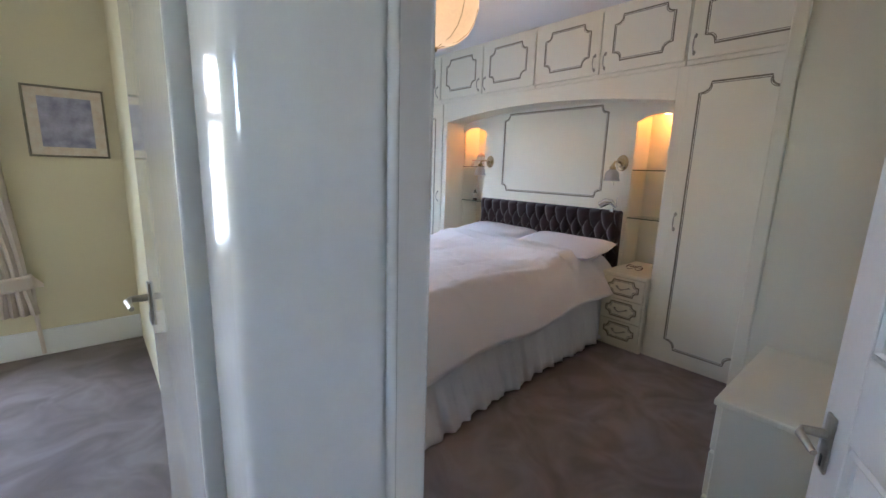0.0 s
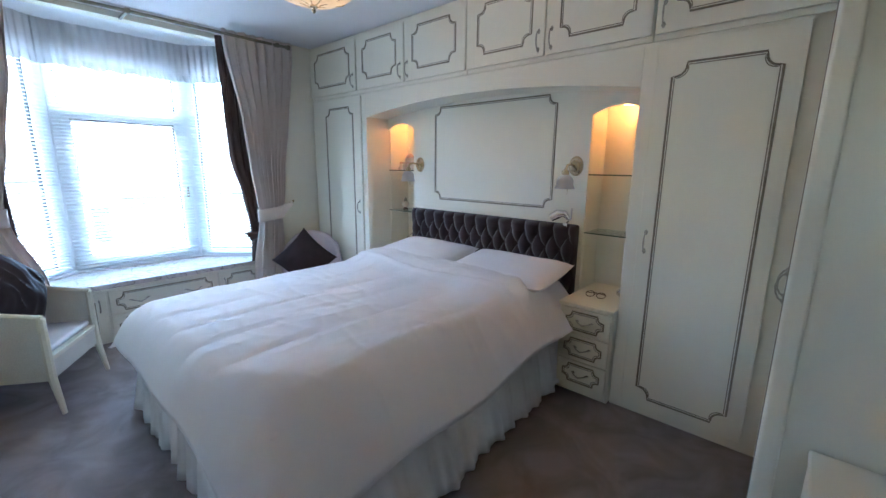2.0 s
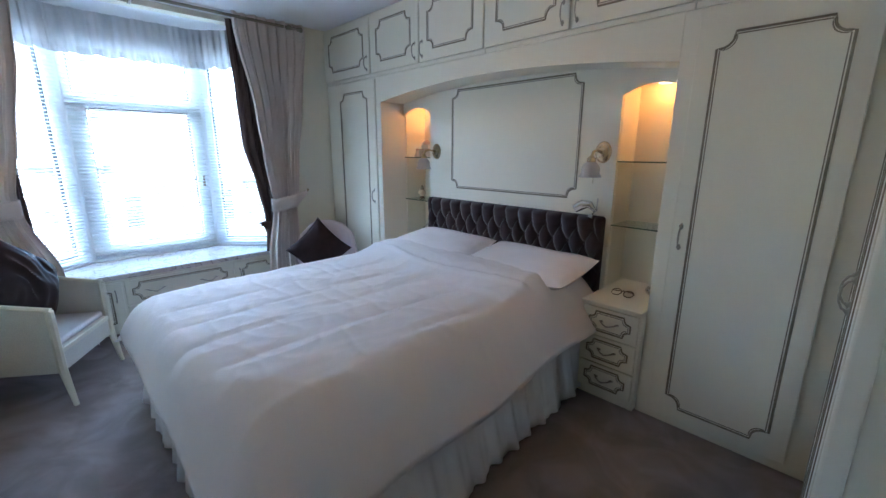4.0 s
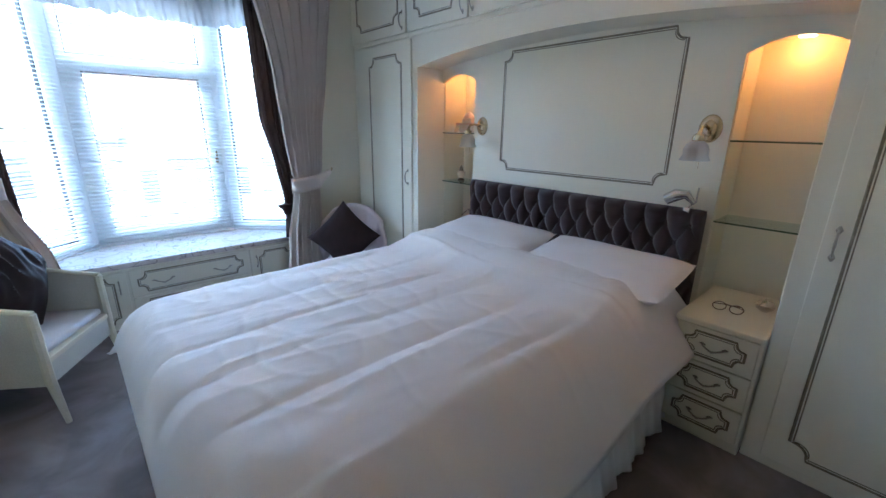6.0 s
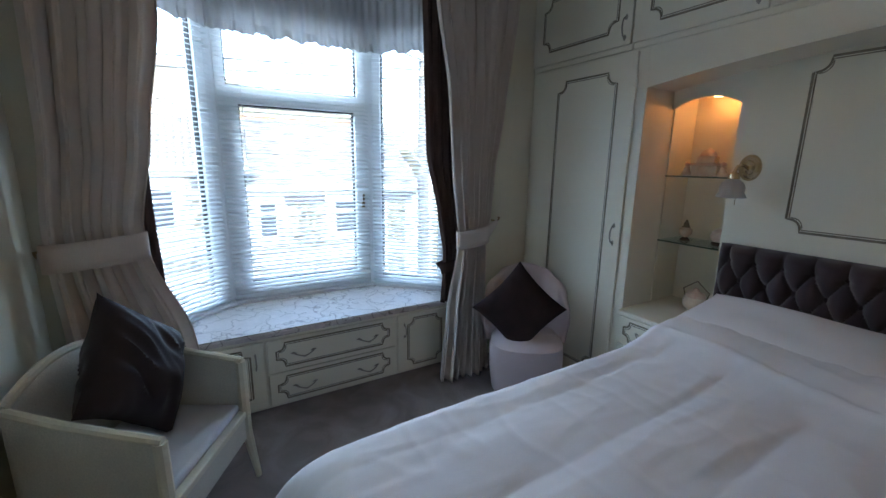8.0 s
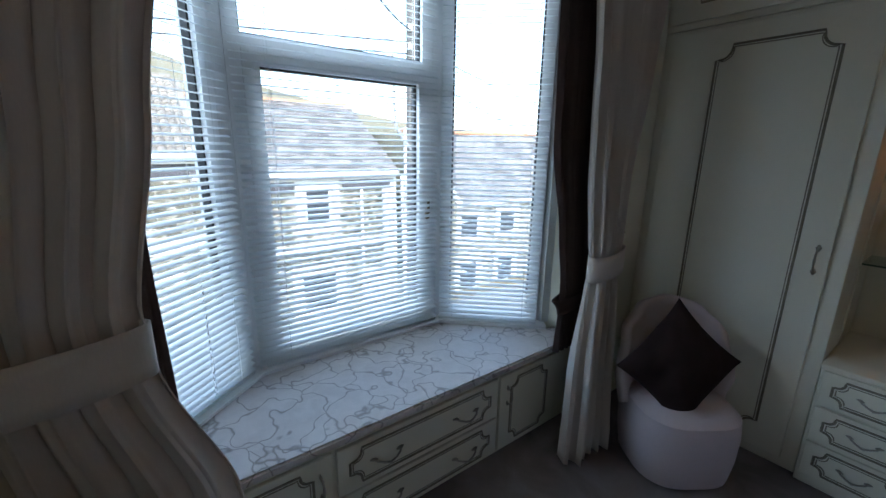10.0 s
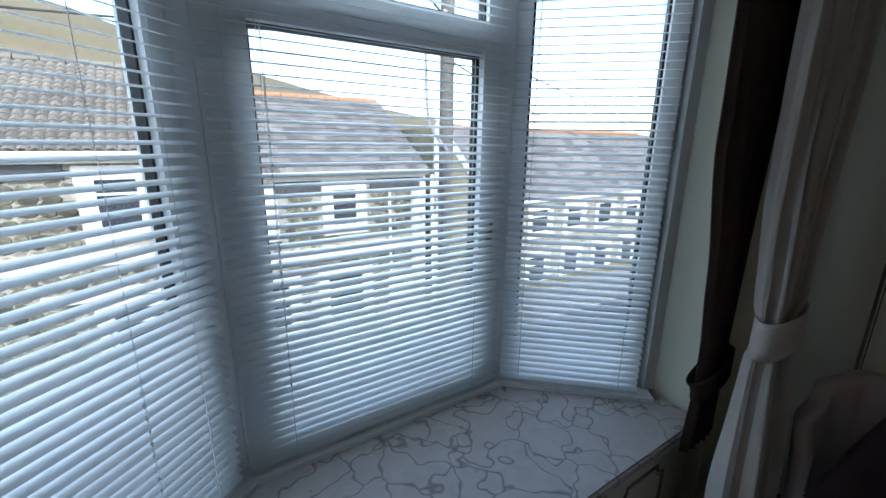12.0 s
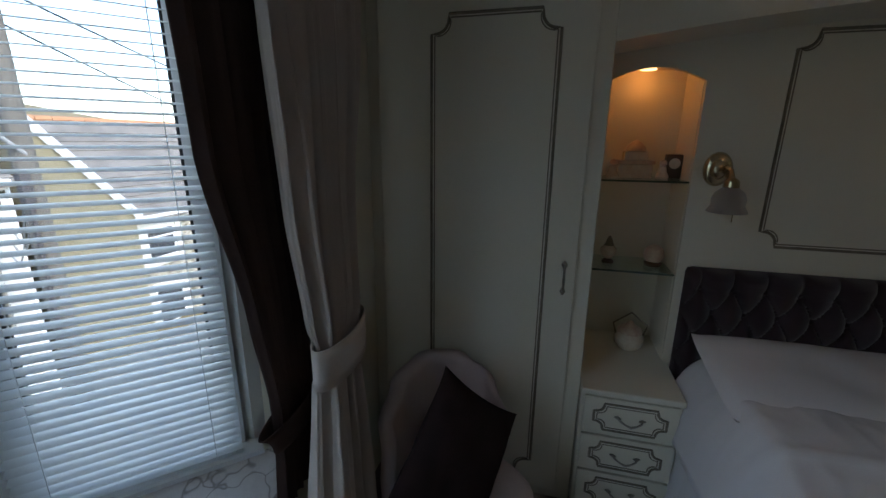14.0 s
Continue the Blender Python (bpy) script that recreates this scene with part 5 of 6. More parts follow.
for lo, hi in (((PX0 - 0.012, 3.546, PZ0 - 0.012), (PX1 + 0.012, 3.567, PZ0)), ((PX0 - 0.012, 3.546, PZ1), (PX1 + 0.012, 3.567, PZ1 + 0.012)),
               ((PX0 - 0.012, 3.546, PZ0), (PX0, 3.567, PZ1)), ((PX1, 3.546, PZ0), (PX1 + 0.012, 3.567, PZ1))):
    part("frame_bar", soft_box(lo, hi, 0.003, 1), GILT, pic)
w4 = thing("window_4", (-1.26, 3.72, 0.55), "white window of the neighbouring room", "window", kind="structure")
for lo, hi in (((-2.3, 3.69, 0.55), (-2.24, 3.75, 2.15)), ((-0.68, 3.69, 0.55), (-0.62, 3.75, 2.15)), ((-2.24, 3.69, 0.55), (-0.68, 3.75, 0.61)), ((-2.24, 3.69, 2.09), (-0.68, 3.75, 2.15)),
               ((-1.29, 3.69, 0.61), (-1.23, 3.75, 2.09)), ((-2.24, 3.69, 1.6), (-1.29, 3.75, 1.66)), ((-1.23, 3.69, 1.6), (-0.68, 3.75, 1.66))):
    part("window_frame", boxes((lo, hi)), UPVC, w4)
pn = part("pane", boxes(((-2.24, 3.717, 0.61), (-0.68, 3.723, 2.09))), PANE, w4)
pn.visible_shadow = False
w5 = thing("window_5", (-2.69, -0.35, 1.45), "white window on the landing", "window", kind="structure")
for lo, hi in (((-2.72, -0.70, 1.45), (-2.66, -0.65, 2.0)), ((-2.72, -0.05, 1.45), (-2.66, 0.0, 2.0)), ((-2.72, -0.65, 1.45), (-2.66, -0.05, 1.50)), ((-2.72, -0.65, 1.95), (-2.66, -0.05, 2.0))):
    part("window_frame", boxes((lo, hi)), UPVC, w5)
pn = part("pane", boxes(((-2.693, -0.65, 1.50), (-2.687, -0.05, 1.95))), PANE, w5)
pn.visible_shadow = False
cur2 = thing("curtain", (-0.55, 3.47, 0.1), "brown pleated curtain tied back in the neighbouring room", "curtain")
part("cloth", drape([(2.25, -0.90, -0.30, 3.47, 1), (1.2, -0.72, -0.33, 3.47, 1), (0.56, -0.50, -0.30, 3.47, 0.6), (0.48, -0.50, -0.30, 3.47, 0.6), (0.30, -0.54, -0.27, 3.47, 1)], 6, 0.03, 0.4, 40, 90), CURTAIN, cur2, smooth=True, thick=0.003)
part("tie_back", band(-0.52, -0.28, 3.47, 0.51, 0.09, 0.02, (-0.24, 3.54, 0.47)), CURTAIN, cur2, "matching cloth tie-back", smooth=True, thick=0.003)
part("tie_cord", tube(bmesh.new(), [(-0.29, 3.532, 0.50), (-0.295, 3.532, 0.25), (-0.285, 3.53, 0.02)], 0.012, 6), CURTAIN, cur2, "hanging mauve tie cord", smooth=True)
p2 = whole("curtain_pole", tube(bmesh.new(), [(-2.1, 3.47, 2.27), (-0.36, 3.47, 2.27)], 0.012, 10), GILT, "antique brass curtain pole in the neighbouring room", "curtain pole", smooth=True)

# ---- outside ----
GROUND_Z = -4.2
ASPHALT = material("grey_asphalt", (0.06, 0.06, 0.062), 0.9, other=(0.045, 0.045, 0.047), scale=0.5, grain=0.15, fine=60, bump=0.4, depth=0.01)
PAVING = material("concrete_paving", (0.30, 0.29, 0.27), 0.9, other=(0.24, 0.23, 0.21), scale=0.8, grain=0.1, fine=30, bump=0.3)
STONE = rubble("rubble_stone", (0.36, 0.335, 0.27), (0.13, 0.115, 0.085), 5.0, (0.44, 0.415, 0.36))
STONE_PIECE = material("split_stone", (0.23, 0.21, 0.155), 0.9, other=(0.07, 0.064, 0.045), scale=2.6, mix=0.5, grain=0.2, fine=25, bump=0.5, depth=0.02, per_piece=0.6)
RENDER = material("cream_house_paint", (0.66, 0.645, 0.60), 0.85, other=(0.58, 0.56, 0.51), scale=0.8, grain=0.05, fine=25, bump=0.2)
OCHRE = material("ochre_roughcast", (0.25, 0.225, 0.15), 0.9, other=(0.19, 0.17, 0.115), scale=1.2, grain=0.1, fine=30, bump=0.4, depth=0.01)
SLATE = material("grey_roof_slate", (0.25, 0.232, 0.21), 0.7, other=(0.145, 0.132, 0.12), scale=1.4, grain=0.12, fine=12, bump=0.2, per_piece=0.42)
TILE = material("buff_concrete_tile", (0.27, 0.235, 0.19), 0.85, other=(0.17, 0.15, 0.12), scale=1.5, grain=0.12, fine=14, bump=0.3, per_piece=0.2)
RIDGE = material("orange_ridge_tile", (0.42, 0.22, 0.12), 0.85, scale=4)
DARKPANE = material("dark_window_glass", (0.05, 0.055, 0.065), 0.08)
# dark colour for the shade put under the eaves, and for the pole's fittings
SHADE_AND_FITTINGS = material("dark_eaves_shade_and_fittings", (0.07, 0.065, 0.07), 0.6)
GRASS = material("hillside_grass", (0.15, 0.13, 0.065), 0.95, other=(0.24, 0.18, 0.09), scale=0.02, mix=0.5, grain=0.15, fine=0.6, bump=0.3, depth=0.5)
POLEWOOD = material("weathered_pole", (0.15, 0.14, 0.125), 0.9, scale=6, stretch=(1, 1, 0.1), grain=0.15)
WIRE = material("black_cable", (0.03, 0.03, 0.03), 0.6)
PALE_WIRE = material("grey_cable", (0.35, 0.36, 0.37), 0.6)

structure("ground", boxes(((-700, -700, GROUND_Z - 0.5), (700, 700, GROUND_Z))), GRASS, "rough grass ground spreading to the hills", "ground")
structure("road", boxes(((-120, 6.6, GROUND_Z + 0.001), (120, 12.0, GROUND_Z + 0.02))), ASPHALT, "grey asphalt street below the window", "road")
for n_, y0, y1 in (("pavement_near", 4.93, 6.6), ("pavement_far", 12.0, 13.98)):
    structure(n_, soft_box((-120, y0, GROUND_Z + 0.001), (120, y1, GROUND_Z + 0.13), 0.02), PAVING, "concrete pavement with raised kerb", "pavement")
structure("house_front", boxes(((-2.75, 4.2, GROUND_Z), (0.4, 4.47, -0.201)), ((2.62, 4.2, GROUND_Z), (3.62, 4.47, -0.201)), ((-2.75, -1.45, GROUND_Z), (3.62, -1.2, -0.201)),
                                ((-2.75, -1.2, GROUND_Z), (-2.6, 4.2, -0.201)), ((3.5, -1.2, GROUND_Z), (3.62, 4.2, -0.201))), RENDER, "cream rendered outer wall of the house")
# flat slab, never in view, added to keep the sun out of the rooms
structure("house_roof", prism(bmesh.new(), [(-2.9, -1.6), (3.75, -1.6), (3.75, 4.6), (-2.9, 4.6)], TOP + 0.16, TOP + 0.3), SLATE, "unseen grey slate roof slab added to keep the sun out of the house", "roof")


def hill_point(u, v):
    x, y = -420 + 840 * u, 60 + 330 * v
    rise = 0.36 * max(0, y - 60) * (1.0 - 0.75 * min(1, max(0, (x + 40) / 190))) * (1 - 0.25 * v)
    return (x, y, GROUND_Z + 0.1 + rise + 3.0 * v * noise.fractal(Vector((x * 0.012, y * 0.012, 4)), 1, 2, 4))


structure("backdrop", sheet(hill_point, 90, 40), GRASS, "brown-green hillside behind the houses", "hill", smooth=True)


def far_window(parent, x0, x1, z0, z1, y, bars=1):
    win = part("window", boxes(((x0 - 0.22, y - 0.07, z0 - 0.2), (x0, y, z1 + 0.2)), ((x1, y - 0.07, z0 - 0.2), (x1 + 0.22, y, z1 + 0.2)), ((x0, y - 0.06, z0 - 0.2), (x1, y, z0)), ((x0, y - 0.05, z1), (x1, y, z1 + 0.2))),
               RENDER, parent, "white painted window surround")
    part("pane", boxes(((x0, y - 0.01, z0), (x1, y - 0.002, z1))), DARKPANE, win)
    fr = [((x0, y - 0.035, z0), (x0 + 0.07, y - 0.011, z1)), ((x1 - 0.07, y - 0.035, z0), (x1, y - 0.011, z1)), ((x0 + 0.07, y - 0.035, z0), (x1 - 0.07, y - 0.011, z0 + 0.07)), ((x0 + 0.07, y - 0.035, z1 - 0.07), (x1 - 0.07, y - 0.011, z1))]
    for k in range(bars):
        z = z0 + (z1 - z0) * (0.68 if bars == 1 else (k + 1) / (bars + 1))
        fr.append(((x0 + 0.07, y - 0.03, z - 0.025), (x1 - 0.07, y - 0.011, z + 0.025)))
    part("frame", boxes(*fr), UPVC, win, "white window frame")


def roof_courses(x0, x1, y0, z0, y1, z1, course, width, mat, parent, lapped=0.03, pan=False, limit=300):
    """Roof pieces in lapped courses: the 300 in the middle as pieces, all the others joined."""
    length = math.hypot(y1 - y0, z1 - z0)
    dy, dz = (y1 - y0) / length, (z1 - z0) / length

    def piece(bm, x, s, w, lift=0.0):
        segs = 4 if pan else 1
        for k in range(segs):
            a, b = x + w * k / segs, x + w * (k + 1) / segs
            ha, hb = ((0.05 * math.sin(k / segs * math.pi), 0.05 * math.sin((k + 1) / segs * math.pi)) if pan else (0, 0))
            v = []
            for (xx, h) in ((a, ha), (b, hb)):
                for ss, up in ((s, lapped + h), (s + course * 1.12, 0.004 + h), (s, lapped + h - 0.03)):
                    v.append(bm.verts.new((xx, y0 + dy * ss - dz * up, z0 + dz * ss + dy * up)))
            bm.faces.new((v[0], v[3], v[4], v[1]))
            bm.faces.new((v[2], v[5], v[3], v[0]))
    under = bmesh.new()
    pts = [(y0, z0 - 0.02), (y1, z1 - 0.02), (y1, z1 - 0.16), (y0, z0 - 0.16)]
    a, b = [under.verts.new((x0, y, z)) for y, z in pts], [under.verts.new((x1, y, z)) for y, z in pts]
    under.faces.new(a[::-1]), under.faces.new(b)
    for k in range(4):
        under.faces.new((a[k], a[(k + 1) % 4], b[(k + 1) % 4], b[k]))
    roof = part("roof", under, mat, parent, "grey slate roof" if not pan else "buff tiled roof")
    rest = bmesh.new()
    one = bmesh.new()
    piece(one, 0, 0, width * 0.97)
    one.transform(Matrix.Translation((0, -y0, -z0)))
    me = mesh_of("tile" if pan else "slate", one, mat, False)
    rows, cols = int(length / course), int((x1 - x0) / width)
    places = [(r_, c_) for r_ in range(rows) for c_ in range(cols)]
    mid_c = cols * (0.78 if pan else 0.5)
    near = set(sorted(places, key=lambda p: abs(p[1] - mid_c) * width + p[0] * 0.25)[:limit])
    for r_, c_ in places:
        x = x0 + (c_ + 0.5 * (r_ % 2) * (not pan)) * width
        if x + width > x1 + 0.05:
            continue
        s = r_ * course
        if (r_, c_) in near:
            ob = new("tile" if pan else "slate", me)
            ob.parent = roof
            ob.matrix_basis = PLACE[roof].inverted() @ Matrix.Translation((x, y0 + dy * s, z0 + dz * s + random.uniform(0, 0.008)))
        else:
            piece(rest, x, s, width * 0.97)
    tagged(part("roof_covering", rest, mat, roof), kind="stuff")


WALLS = []


def terrace(name, x0, x1, y, eave, ridge, wall, windows, label, pan=False, detail=True):
    """A two-storey stone house: walls, eaves, gutter, roof in courses, ridge tiles, windows and chimney."""
    h = thing(name, ((x0 + x1) / 2, y, GROUND_Z), label, "house")
    depth = 3.0
    body = bmesh.new()
    side = [(y, GROUND_Z), (y + 2 * depth, GROUND_Z), (y + 2 * depth, eave - 0.15), (y + depth, ridge - 0.2), (y, eave - 0.15)]
    a, b = [body.verts.new((x0, yy, z)) for yy, z in side], [body.verts.new((x1, yy, z)) for yy, z in side]
    body.faces.new(a[::-1]), body.faces.new(b)
    for k in range(5):
        body.faces.new((a[k], a[(k + 1) % 5], b[(k + 1) % 5], b[k]))
    WALLS.append(part("wall", body, wall, h))
    part("fascia", boxes(((x0, y - 0.16, eave - 0.22), (x1, y - 0.002, eave - 0.04))), RENDER, h, "pale painted fascia board")
    part("gutter", tube(bmesh.new(), [(x0, y - 0.24, eave - 0.05), (x1, y - 0.24, eave - 0.05)], 0.06, 8), UPVC, h, "white plastic gutter", smooth=True)
    slope = (ridge - eave) / (depth + 0.25)
    if detail:
        roof_courses(x0 - 0.05, x1 + 0.1, y - 0.25, eave, y + depth, ridge, 0.20 if pan else 0.20, 0.175 if pan else 0.34, TILE if pan else SLATE, h, 0.03, pan)
    else:
        roof_courses(x0 - 0.05, x1 + 0.1, y - 0.25, eave, y + depth, ridge, 0.4, 0.6, SLATE, h, 0.03, False, 120)
    rb = bmesh.new()
    pts = [(y + depth, ridge - 0.02), (y + 2 * depth + 0.25, eave), (y + 2 * depth + 0.25, eave - 0.14), (y + depth, ridge - 0.16)]
    a, b = [rb.verts.new((x0, yy, z)) for yy, z in pts], [rb.verts.new((x1, yy, z)) for yy, z in pts]
    rb.faces.new(a[::-1]), rb.faces.new(b)
    for k in range(4):
        rb.faces.new((a[k], a[(k + 1) % 4], b[(k + 1) % 4], b[k]))
    part("rear_roof", rb, SLATE, h)
    rg = mesh_of("ridge_tile", tube(bmesh.new(), [(0, 0, 0), (0.42, 0, 0.012)], 0.11, 8), TILE if pan else RIDGE, True)
    for k in range(int((x1 - x0) / 0.44)):
        ob = new("ridge_tile", rg)
        ob.parent = h
        ob.matrix_basis = PLACE[h].inverted() @ Matrix.Translation((x0 + k * 0.44, y + depth, ridge - 0.02))
    for wx0, wx1, z0, z1 in windows:
        far_window(h, wx0, wx1, z0, z1, y)
    return h


def stonework(parent, wall, x0, x1, y, z0, z1, holes, limit=300):
    """Rubble stones proud of the joints, in rough courses round the openings: 300 as pieces, the others joined."""
    shapes = []
    for k in range(6):
        bm = bmesh.new()
        ring = [(math.cos(a) * random.uniform(0.42, 0.52), math.sin(a) * random.uniform(0.42, 0.52)) for a in [j * math.tau / 7 + random.uniform(-0.2, 0.2) for j in range(7)]]
        back = [bm.verts.new((x * 1.02, 0, z * 1.02)) for x, z in ring]
        front = [bm.verts.new((x * 0.86, -random.uniform(0.7, 1.0), z * 0.86)) for x, z in ring]
        for j in range(7):
            bm.faces.new((back[j], back[(j + 1) % 7], front[(j + 1) % 7], front[j]))
        bm.faces.new(front)
        shapes.append(bm)
    meshes = [mesh_of("stone", bm.copy(), STONE_PIECE, False) for bm in shapes]
    spots, z = [], z0
    while z < z1:
        h = random.uniform(0.11, 0.19)
        x = x0 + random.uniform(0, 0.15)
        while x < x1 - 0.1:
            w = random.uniform(0.15, 0.36)
            if not any(a - 0.06 < x + w / 2 < b + 0.06 and c - 0.05 < z < d + 0.05 for a, b, c, d in holes):
                spots.append((x + w / 2, z, w * 1.06, h * 1.12))
            x += w
        z += h
    spots.sort(key=lambda p: -p[1])
    rest = bmesh.new()
    for n_, (x, z, w, h) in enumerate(spots):
        k = random.randrange(6)
        m = Matrix.Translation((x, y, z + random.uniform(-0.02, 0.02))) @ Matrix.Rotation(random.uniform(-0.15, 0.15), 4, "Y") @ Matrix.Diagonal((w, random.uniform(0.02, 0.05), h, 1))
        if n_ < limit:
            ob = new("stone", meshes[k])
            ob.parent = wall
            ob.matrix_basis = PLACE[wall].inverted() @ m
        else:
            vs = {v: rest.verts.new(m @ v.co) for v in shapes[k].verts}
            for f in shapes[k].faces:
                rest.faces.new([vs[v] for v in f.verts])
    tagged(part("stonework", rest, STONE_PIECE, wall), kind="stuff")


HY = 14.0
left = terrace("house", -7.2, 1.22, HY, 1.42, 3.35, STONE, [(-1.15, -0.35, -0.15, 0.95), (-4.6, -3.8, -0.15, 0.95), (-1.25, -0.25, -2.9, -1.75), (-4.7, -3.7, -2.9, -1.75)],
               "stone terraced house with buff tiled roof across the street", True)
mid = terrace("house", 1.30, 6.6, HY + 0.1, 0.92, 2.95, STONE, [(3.83, 4.6, -0.55, 0.5), (1.75, 2.3, -0.55, 0.5), (3.6, 4.7, -3.1, -1.9), (1.7, 2.7, -3.1, -1.9)],
              "stone terraced house with slate roof and white window surrounds")
# the shadow under the eaves, put in as dark boxes
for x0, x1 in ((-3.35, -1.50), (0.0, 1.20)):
    part("eaves_panel", boxes(((x0, HY - 0.06, 0.90), (x1, HY - 0.002, 1.18))), SHADE_AND_FITTINGS, left, "dark eaves panel with the shadow put into its colour")
part("string_course", boxes(((-7.2, HY - 0.06, -0.82), (1.22, HY - 0.002, -0.50))), RENDER, left, "white painted band course")
part("lintel_band", boxes(((-2.2, HY - 0.09, -1.52), (0.6, HY - 0.071, -1.30))), RENDER, left, "white painted lintel")
part("string_course", boxes(((1.30, HY + 0.04, -1.32), (6.6, HY + 0.098, -1.05))), RENDER, mid, "white painted band course")
part("corner_strip", boxes(((6.2, HY + 0.03, GROUND_Z), (6.6, HY + 0.098, 0.6))), RENDER, mid, "white painted corner strip")
part("corner_strip", boxes(((1.30, HY + 0.03, GROUND_Z), (1.55, HY + 0.098, 0.6))), RENDER, mid)
# eaves shadow again as dark boxes, on either side of the window heads
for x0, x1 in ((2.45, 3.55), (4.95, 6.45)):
    part("eaves_panel", boxes(((x0, HY - 0.02, 0.42), (x1, HY + 0.098, 0.70))), SHADE_AND_FITTINGS, mid, "dark eaves panel with the shadow put into its colour")
part("door", boxes(((5.45, HY + 0.02, GROUND_Z + 0.13), (6.25, HY + 0.098, -2.1))), UPVC, mid, "white front door")
for k in range(9):
    x = -1.25 + k * 0.125
    part("railing", boxes(((x - 0.015, HY - 0.3, -2.95), (x + 0.015, HY - 0.27, -2.15))), DARKPANE, left, "dark iron railing")
part("railing_rail", boxes(((-1.3, HY - 0.31, -2.15), (-0.2, HY - 0.26, -2.11))), DARKPANE, left)
for x in (5.5, 6.62):
    part("downpipe", tube(bmesh.new(), [(x, HY + 0.02, 0.8), (x, HY + 0.02, GROUND_Z + 0.1)], 0.04, 8), UPVC, mid, "white plastic downpipe", smooth=True)
right = terrace("house", 9.5, 24.0, HY + 1.0, -0.35, 2.35, STONE, [(10.2 + k * 2.1, 11.2 + k * 2.1, -1.75, -0.75) for k in range(6)] + [(10.2 + k * 2.1, 11.2 + k * 2.1, -3.9, -2.7) for k in range(6)],
                "long stone terrace with grey slate roof", False, False)
# gabled side building between the two terraces
gab = thing("side_building", (8.2, HY + 1, GROUND_Z), "ochre roughcast gabled building with white bargeboard", "house")
g = bmesh.new()
pts = [(7.35, GROUND_Z), (9.35, GROUND_Z), (9.35, -0.15), (7.35, 2.15)]
a, b = [g.verts.new((x, HY, z)) for x, z in pts], [g.verts.new((x, HY + 6, z)) for x, z in pts]
g.faces.new(a), g.faces.new(b[::-1])
for k in range(4):
    g.faces.new((a[k], a[(k + 1) % 4], b[(k + 1) % 4], b[k]))
part("wall", g, OCHRE, gab)
bb = tube(bmesh.new(), [(7.3, HY - 0.05, 2.3), (9.45, HY - 0.05, -0.17)], 0.10, 4)
part("bargeboard", bb, UPVC, gab, "white painted bargeboard")
part("corner_pilaster", boxes(((7.2, HY - 0.08, GROUND_Z), (7.42, HY - 0.002, 2.2))), RENDER, gab, "white painted corner strip")
ladder = bmesh.new()
tube(ladder, [(6.75, HY - 0.6, GROUND_Z + 0.13), (6.95, HY - 0.1, 0.6)], 0.05, 6)
whole("drainpipe", ladder, UPVC, "white pipe leaning at the house corner", "pipe")

# utility pole with its bracket and cables
up = thing("utility_pole", (4.82, 10.0, GROUND_Z), "weathered utility pole carrying cables over the street", "utility pole")
part("pole", tube(bmesh.new(), [(4.82, 10, GROUND_Z + 0.02), (4.82, 10, 4.6)], [0.15, 0.115], 14), POLEWOOD, up, smooth=True)
part("lamp_arm", tube(bmesh.new(), [(4.80, 9.9, 1.35), (4.52, 9.88, 1.62), (4.36, 9.86, 1.85), (4.32, 9.85, 2.2), (4.30, 9.85, 3.1)], 0.028, 8), PALE_WIRE, up, "grey steel bracket pipe", smooth=True)
part("junction_box", soft_box((4.62, 9.80, 0.75), (4.74, 9.92, 1.15), 0.02), SHADE_AND_FITTINGS, up, "dark cable junction box")
part("conduit", tube(bmesh.new(), [(4.70, 9.86, 1.0), (4.67, 9.86, -1.0), (4.68, 9.86, GROUND_Z + 0.1)], 0.03, 8), SHADE_AND_FITTINGS, up)
for z in (3.2, 3.5):
    part("insulator", turned(bmesh.new(), [(0.03, 0), (0.05, 0.03), (0.03, 0.06), (0.045, 0.09), (0.01, 0.12)], (4.70, 9.9, z), 12), PORCELAIN, up, smooth=True)


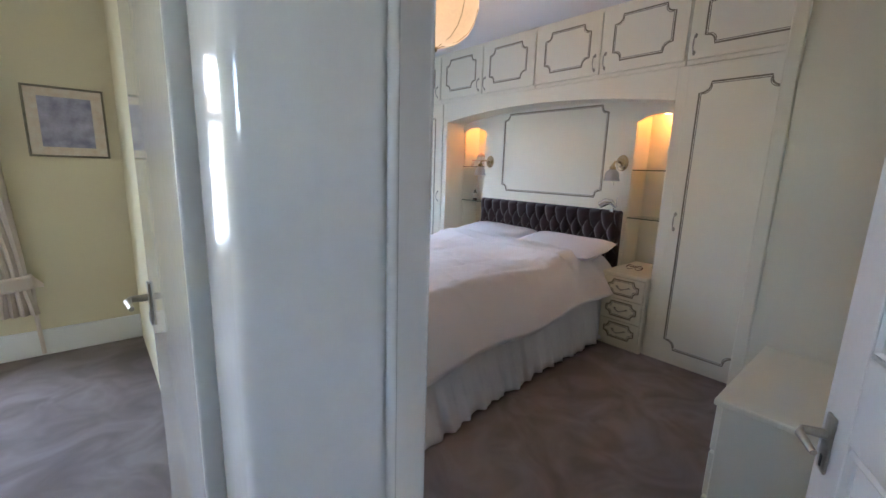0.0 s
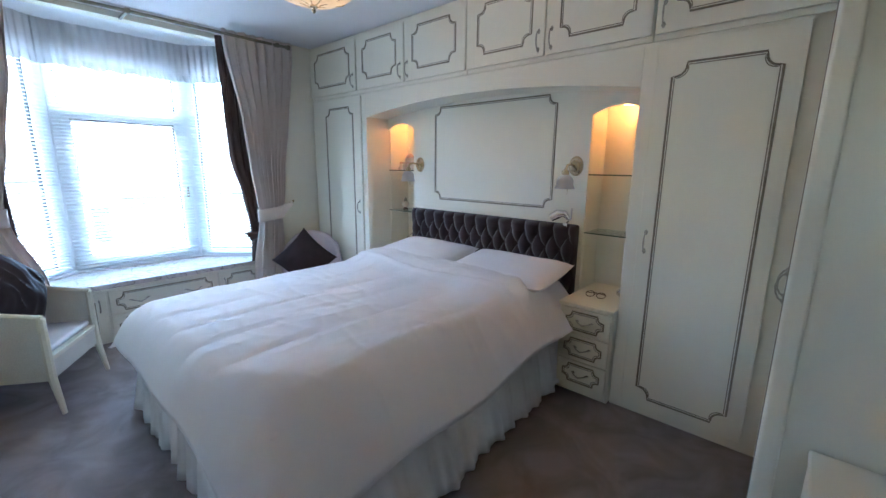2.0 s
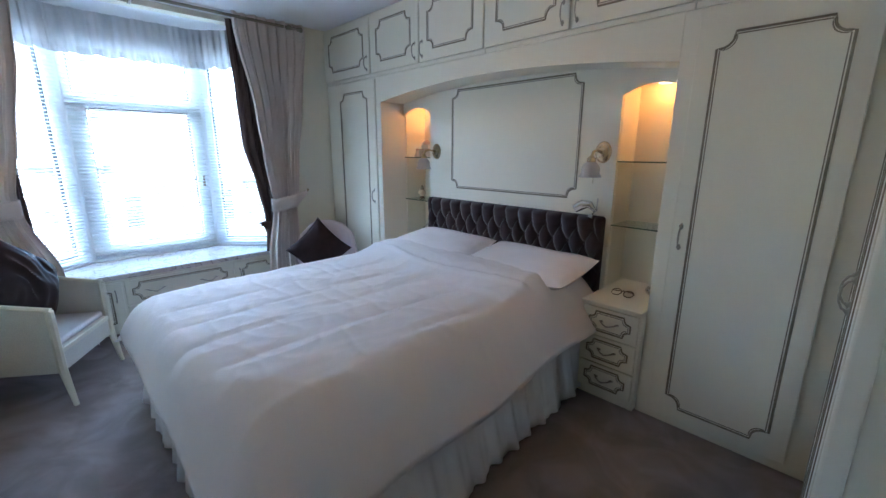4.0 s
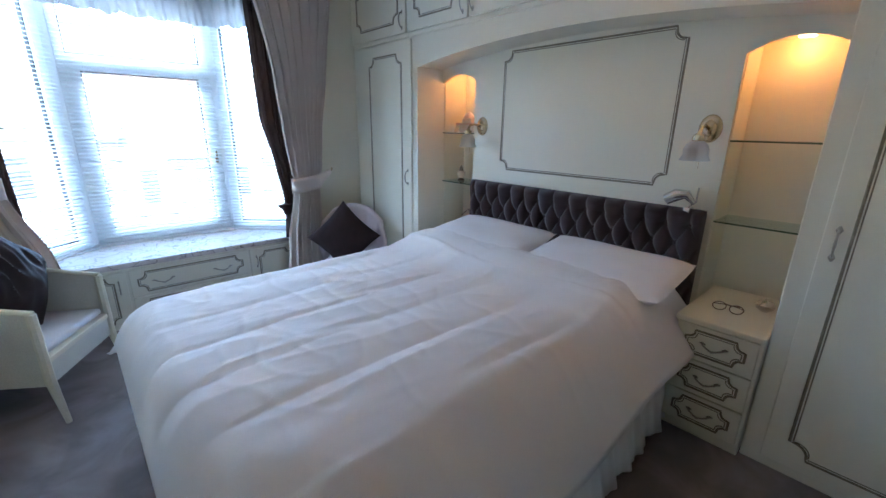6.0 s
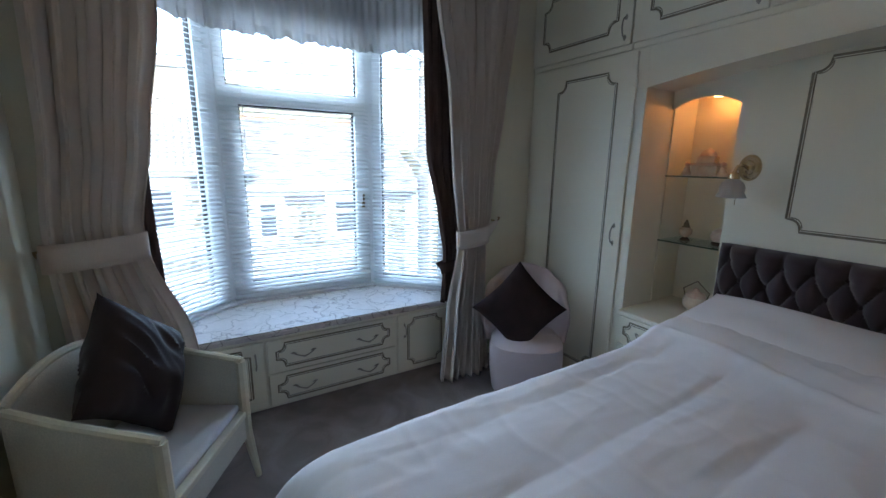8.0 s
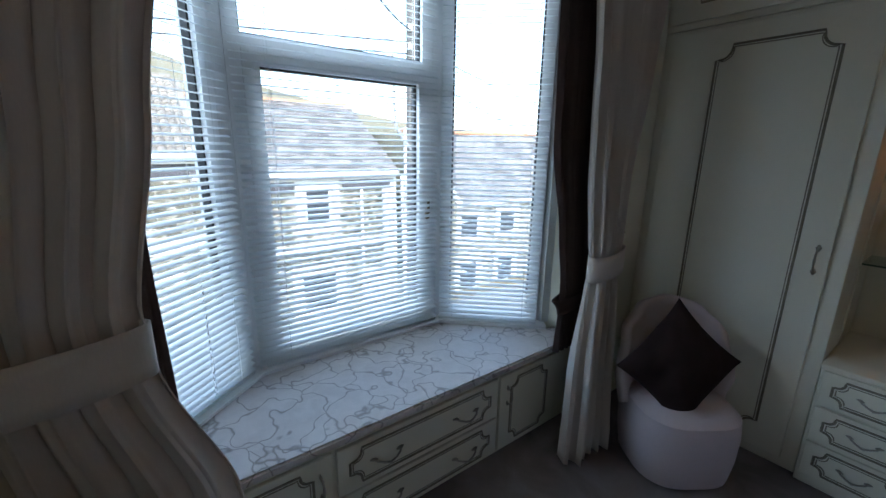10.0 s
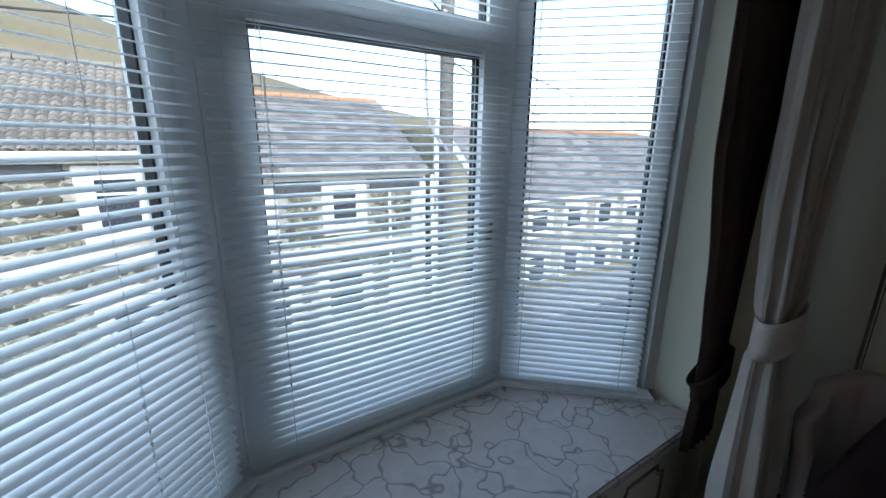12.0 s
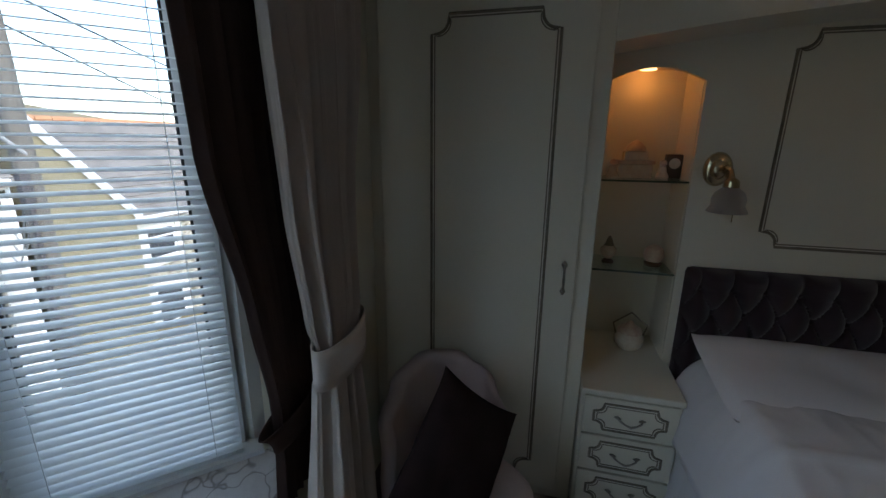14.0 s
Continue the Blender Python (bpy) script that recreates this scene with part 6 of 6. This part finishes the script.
def cable(name, a, b, sag, r, mat=WIRE):
    a, b = Vector(a), Vector(b)
    pts = [a.lerp(b, k / 24) - Vector((0, 0, sag * 4 * (k / 24) * (1 - k / 24))) for k in range(25)]
    whole(name, tube(bmesh.new(), pts, r, 5), mat, "thin overhead cable strung from the utility pole", "cable", "overhead cables", smooth=True)


for a_, b_, sg in (((4.75, 10, 3.35), (-30, 13, 4.6), 0.9), ((4.75, 10, 3.15), (-30, 14, 4.0), 0.7), ((4.85, 10, 3.3), (30, 16, 2.2), 0.7), ((4.8, 10, 3.55), (0.2, 4.6, 3.2), 0.25),
                   ((4.85, 10, 2.9), (14.6, 14.0, 1.45), 0.1)):
    cable("overhead_cable", a_, b_, sg, 0.014)
for dx in (-0.05, 0.02, 0.09):
    cable("overhead_cable", (4.72 + dx, 9.9, 1.0), (6.6 + dx, 14.0, -0.6 + dx * 3), 0.5, 0.012, PALE_WIRE)

# stones of the two fronts
stonework(left, WALLS[0], -5.5, 1.2, HY, -3.8, 0.95, [(-1.45, 0.0, -0.4, 1.2), (-4.9, -3.5, -0.4, 1.2), (-1.6, 0.1, -3.15, -1.5), (-5.0, -3.4, -3.15, -1.5), (-8, 2, -0.86, -0.46), (-3.4, -1.4, 0.88, 1.3), (-0.05, 1.3, 0.88, 1.3), (-2.3, 0.7, -1.55, -1.27)])
stonework(mid, WALLS[1], 1.55, 6.2, HY + 0.1, -3.8, 0.45, [(3.5, 4.9, -0.8, 0.75), (1.4, 2.65, -0.8, 0.75), (3.3, 5.0, -3.35, -1.65), (1.4, 3.0, -3.35, -1.65), (1, 7, -1.36, -1.01), (2.4, 3.6, 0.38, 0.8), (4.9, 6.5, 0.38, 0.8), (5.3, 6.4, -4.2, -2.0)])

# the street's fronts and pole, slid along and down to where they stand
for house, dx, dz in ((left, 0.85, -0.25), (mid, 0.57, -0.25), (right, 0.4, -0.35), (gab, 0.3, -0.35), (up, 0.43, -0.1)):
    house.location.x += dx
    house.location.z += dz
for ob in [o for o in bpy.data.objects if o.parent is None and o.name.split(".")[0] in ("overhead_cable", "drainpipe")]:
    ob.location.x += 0.43
    ob.location.z -= 0.1
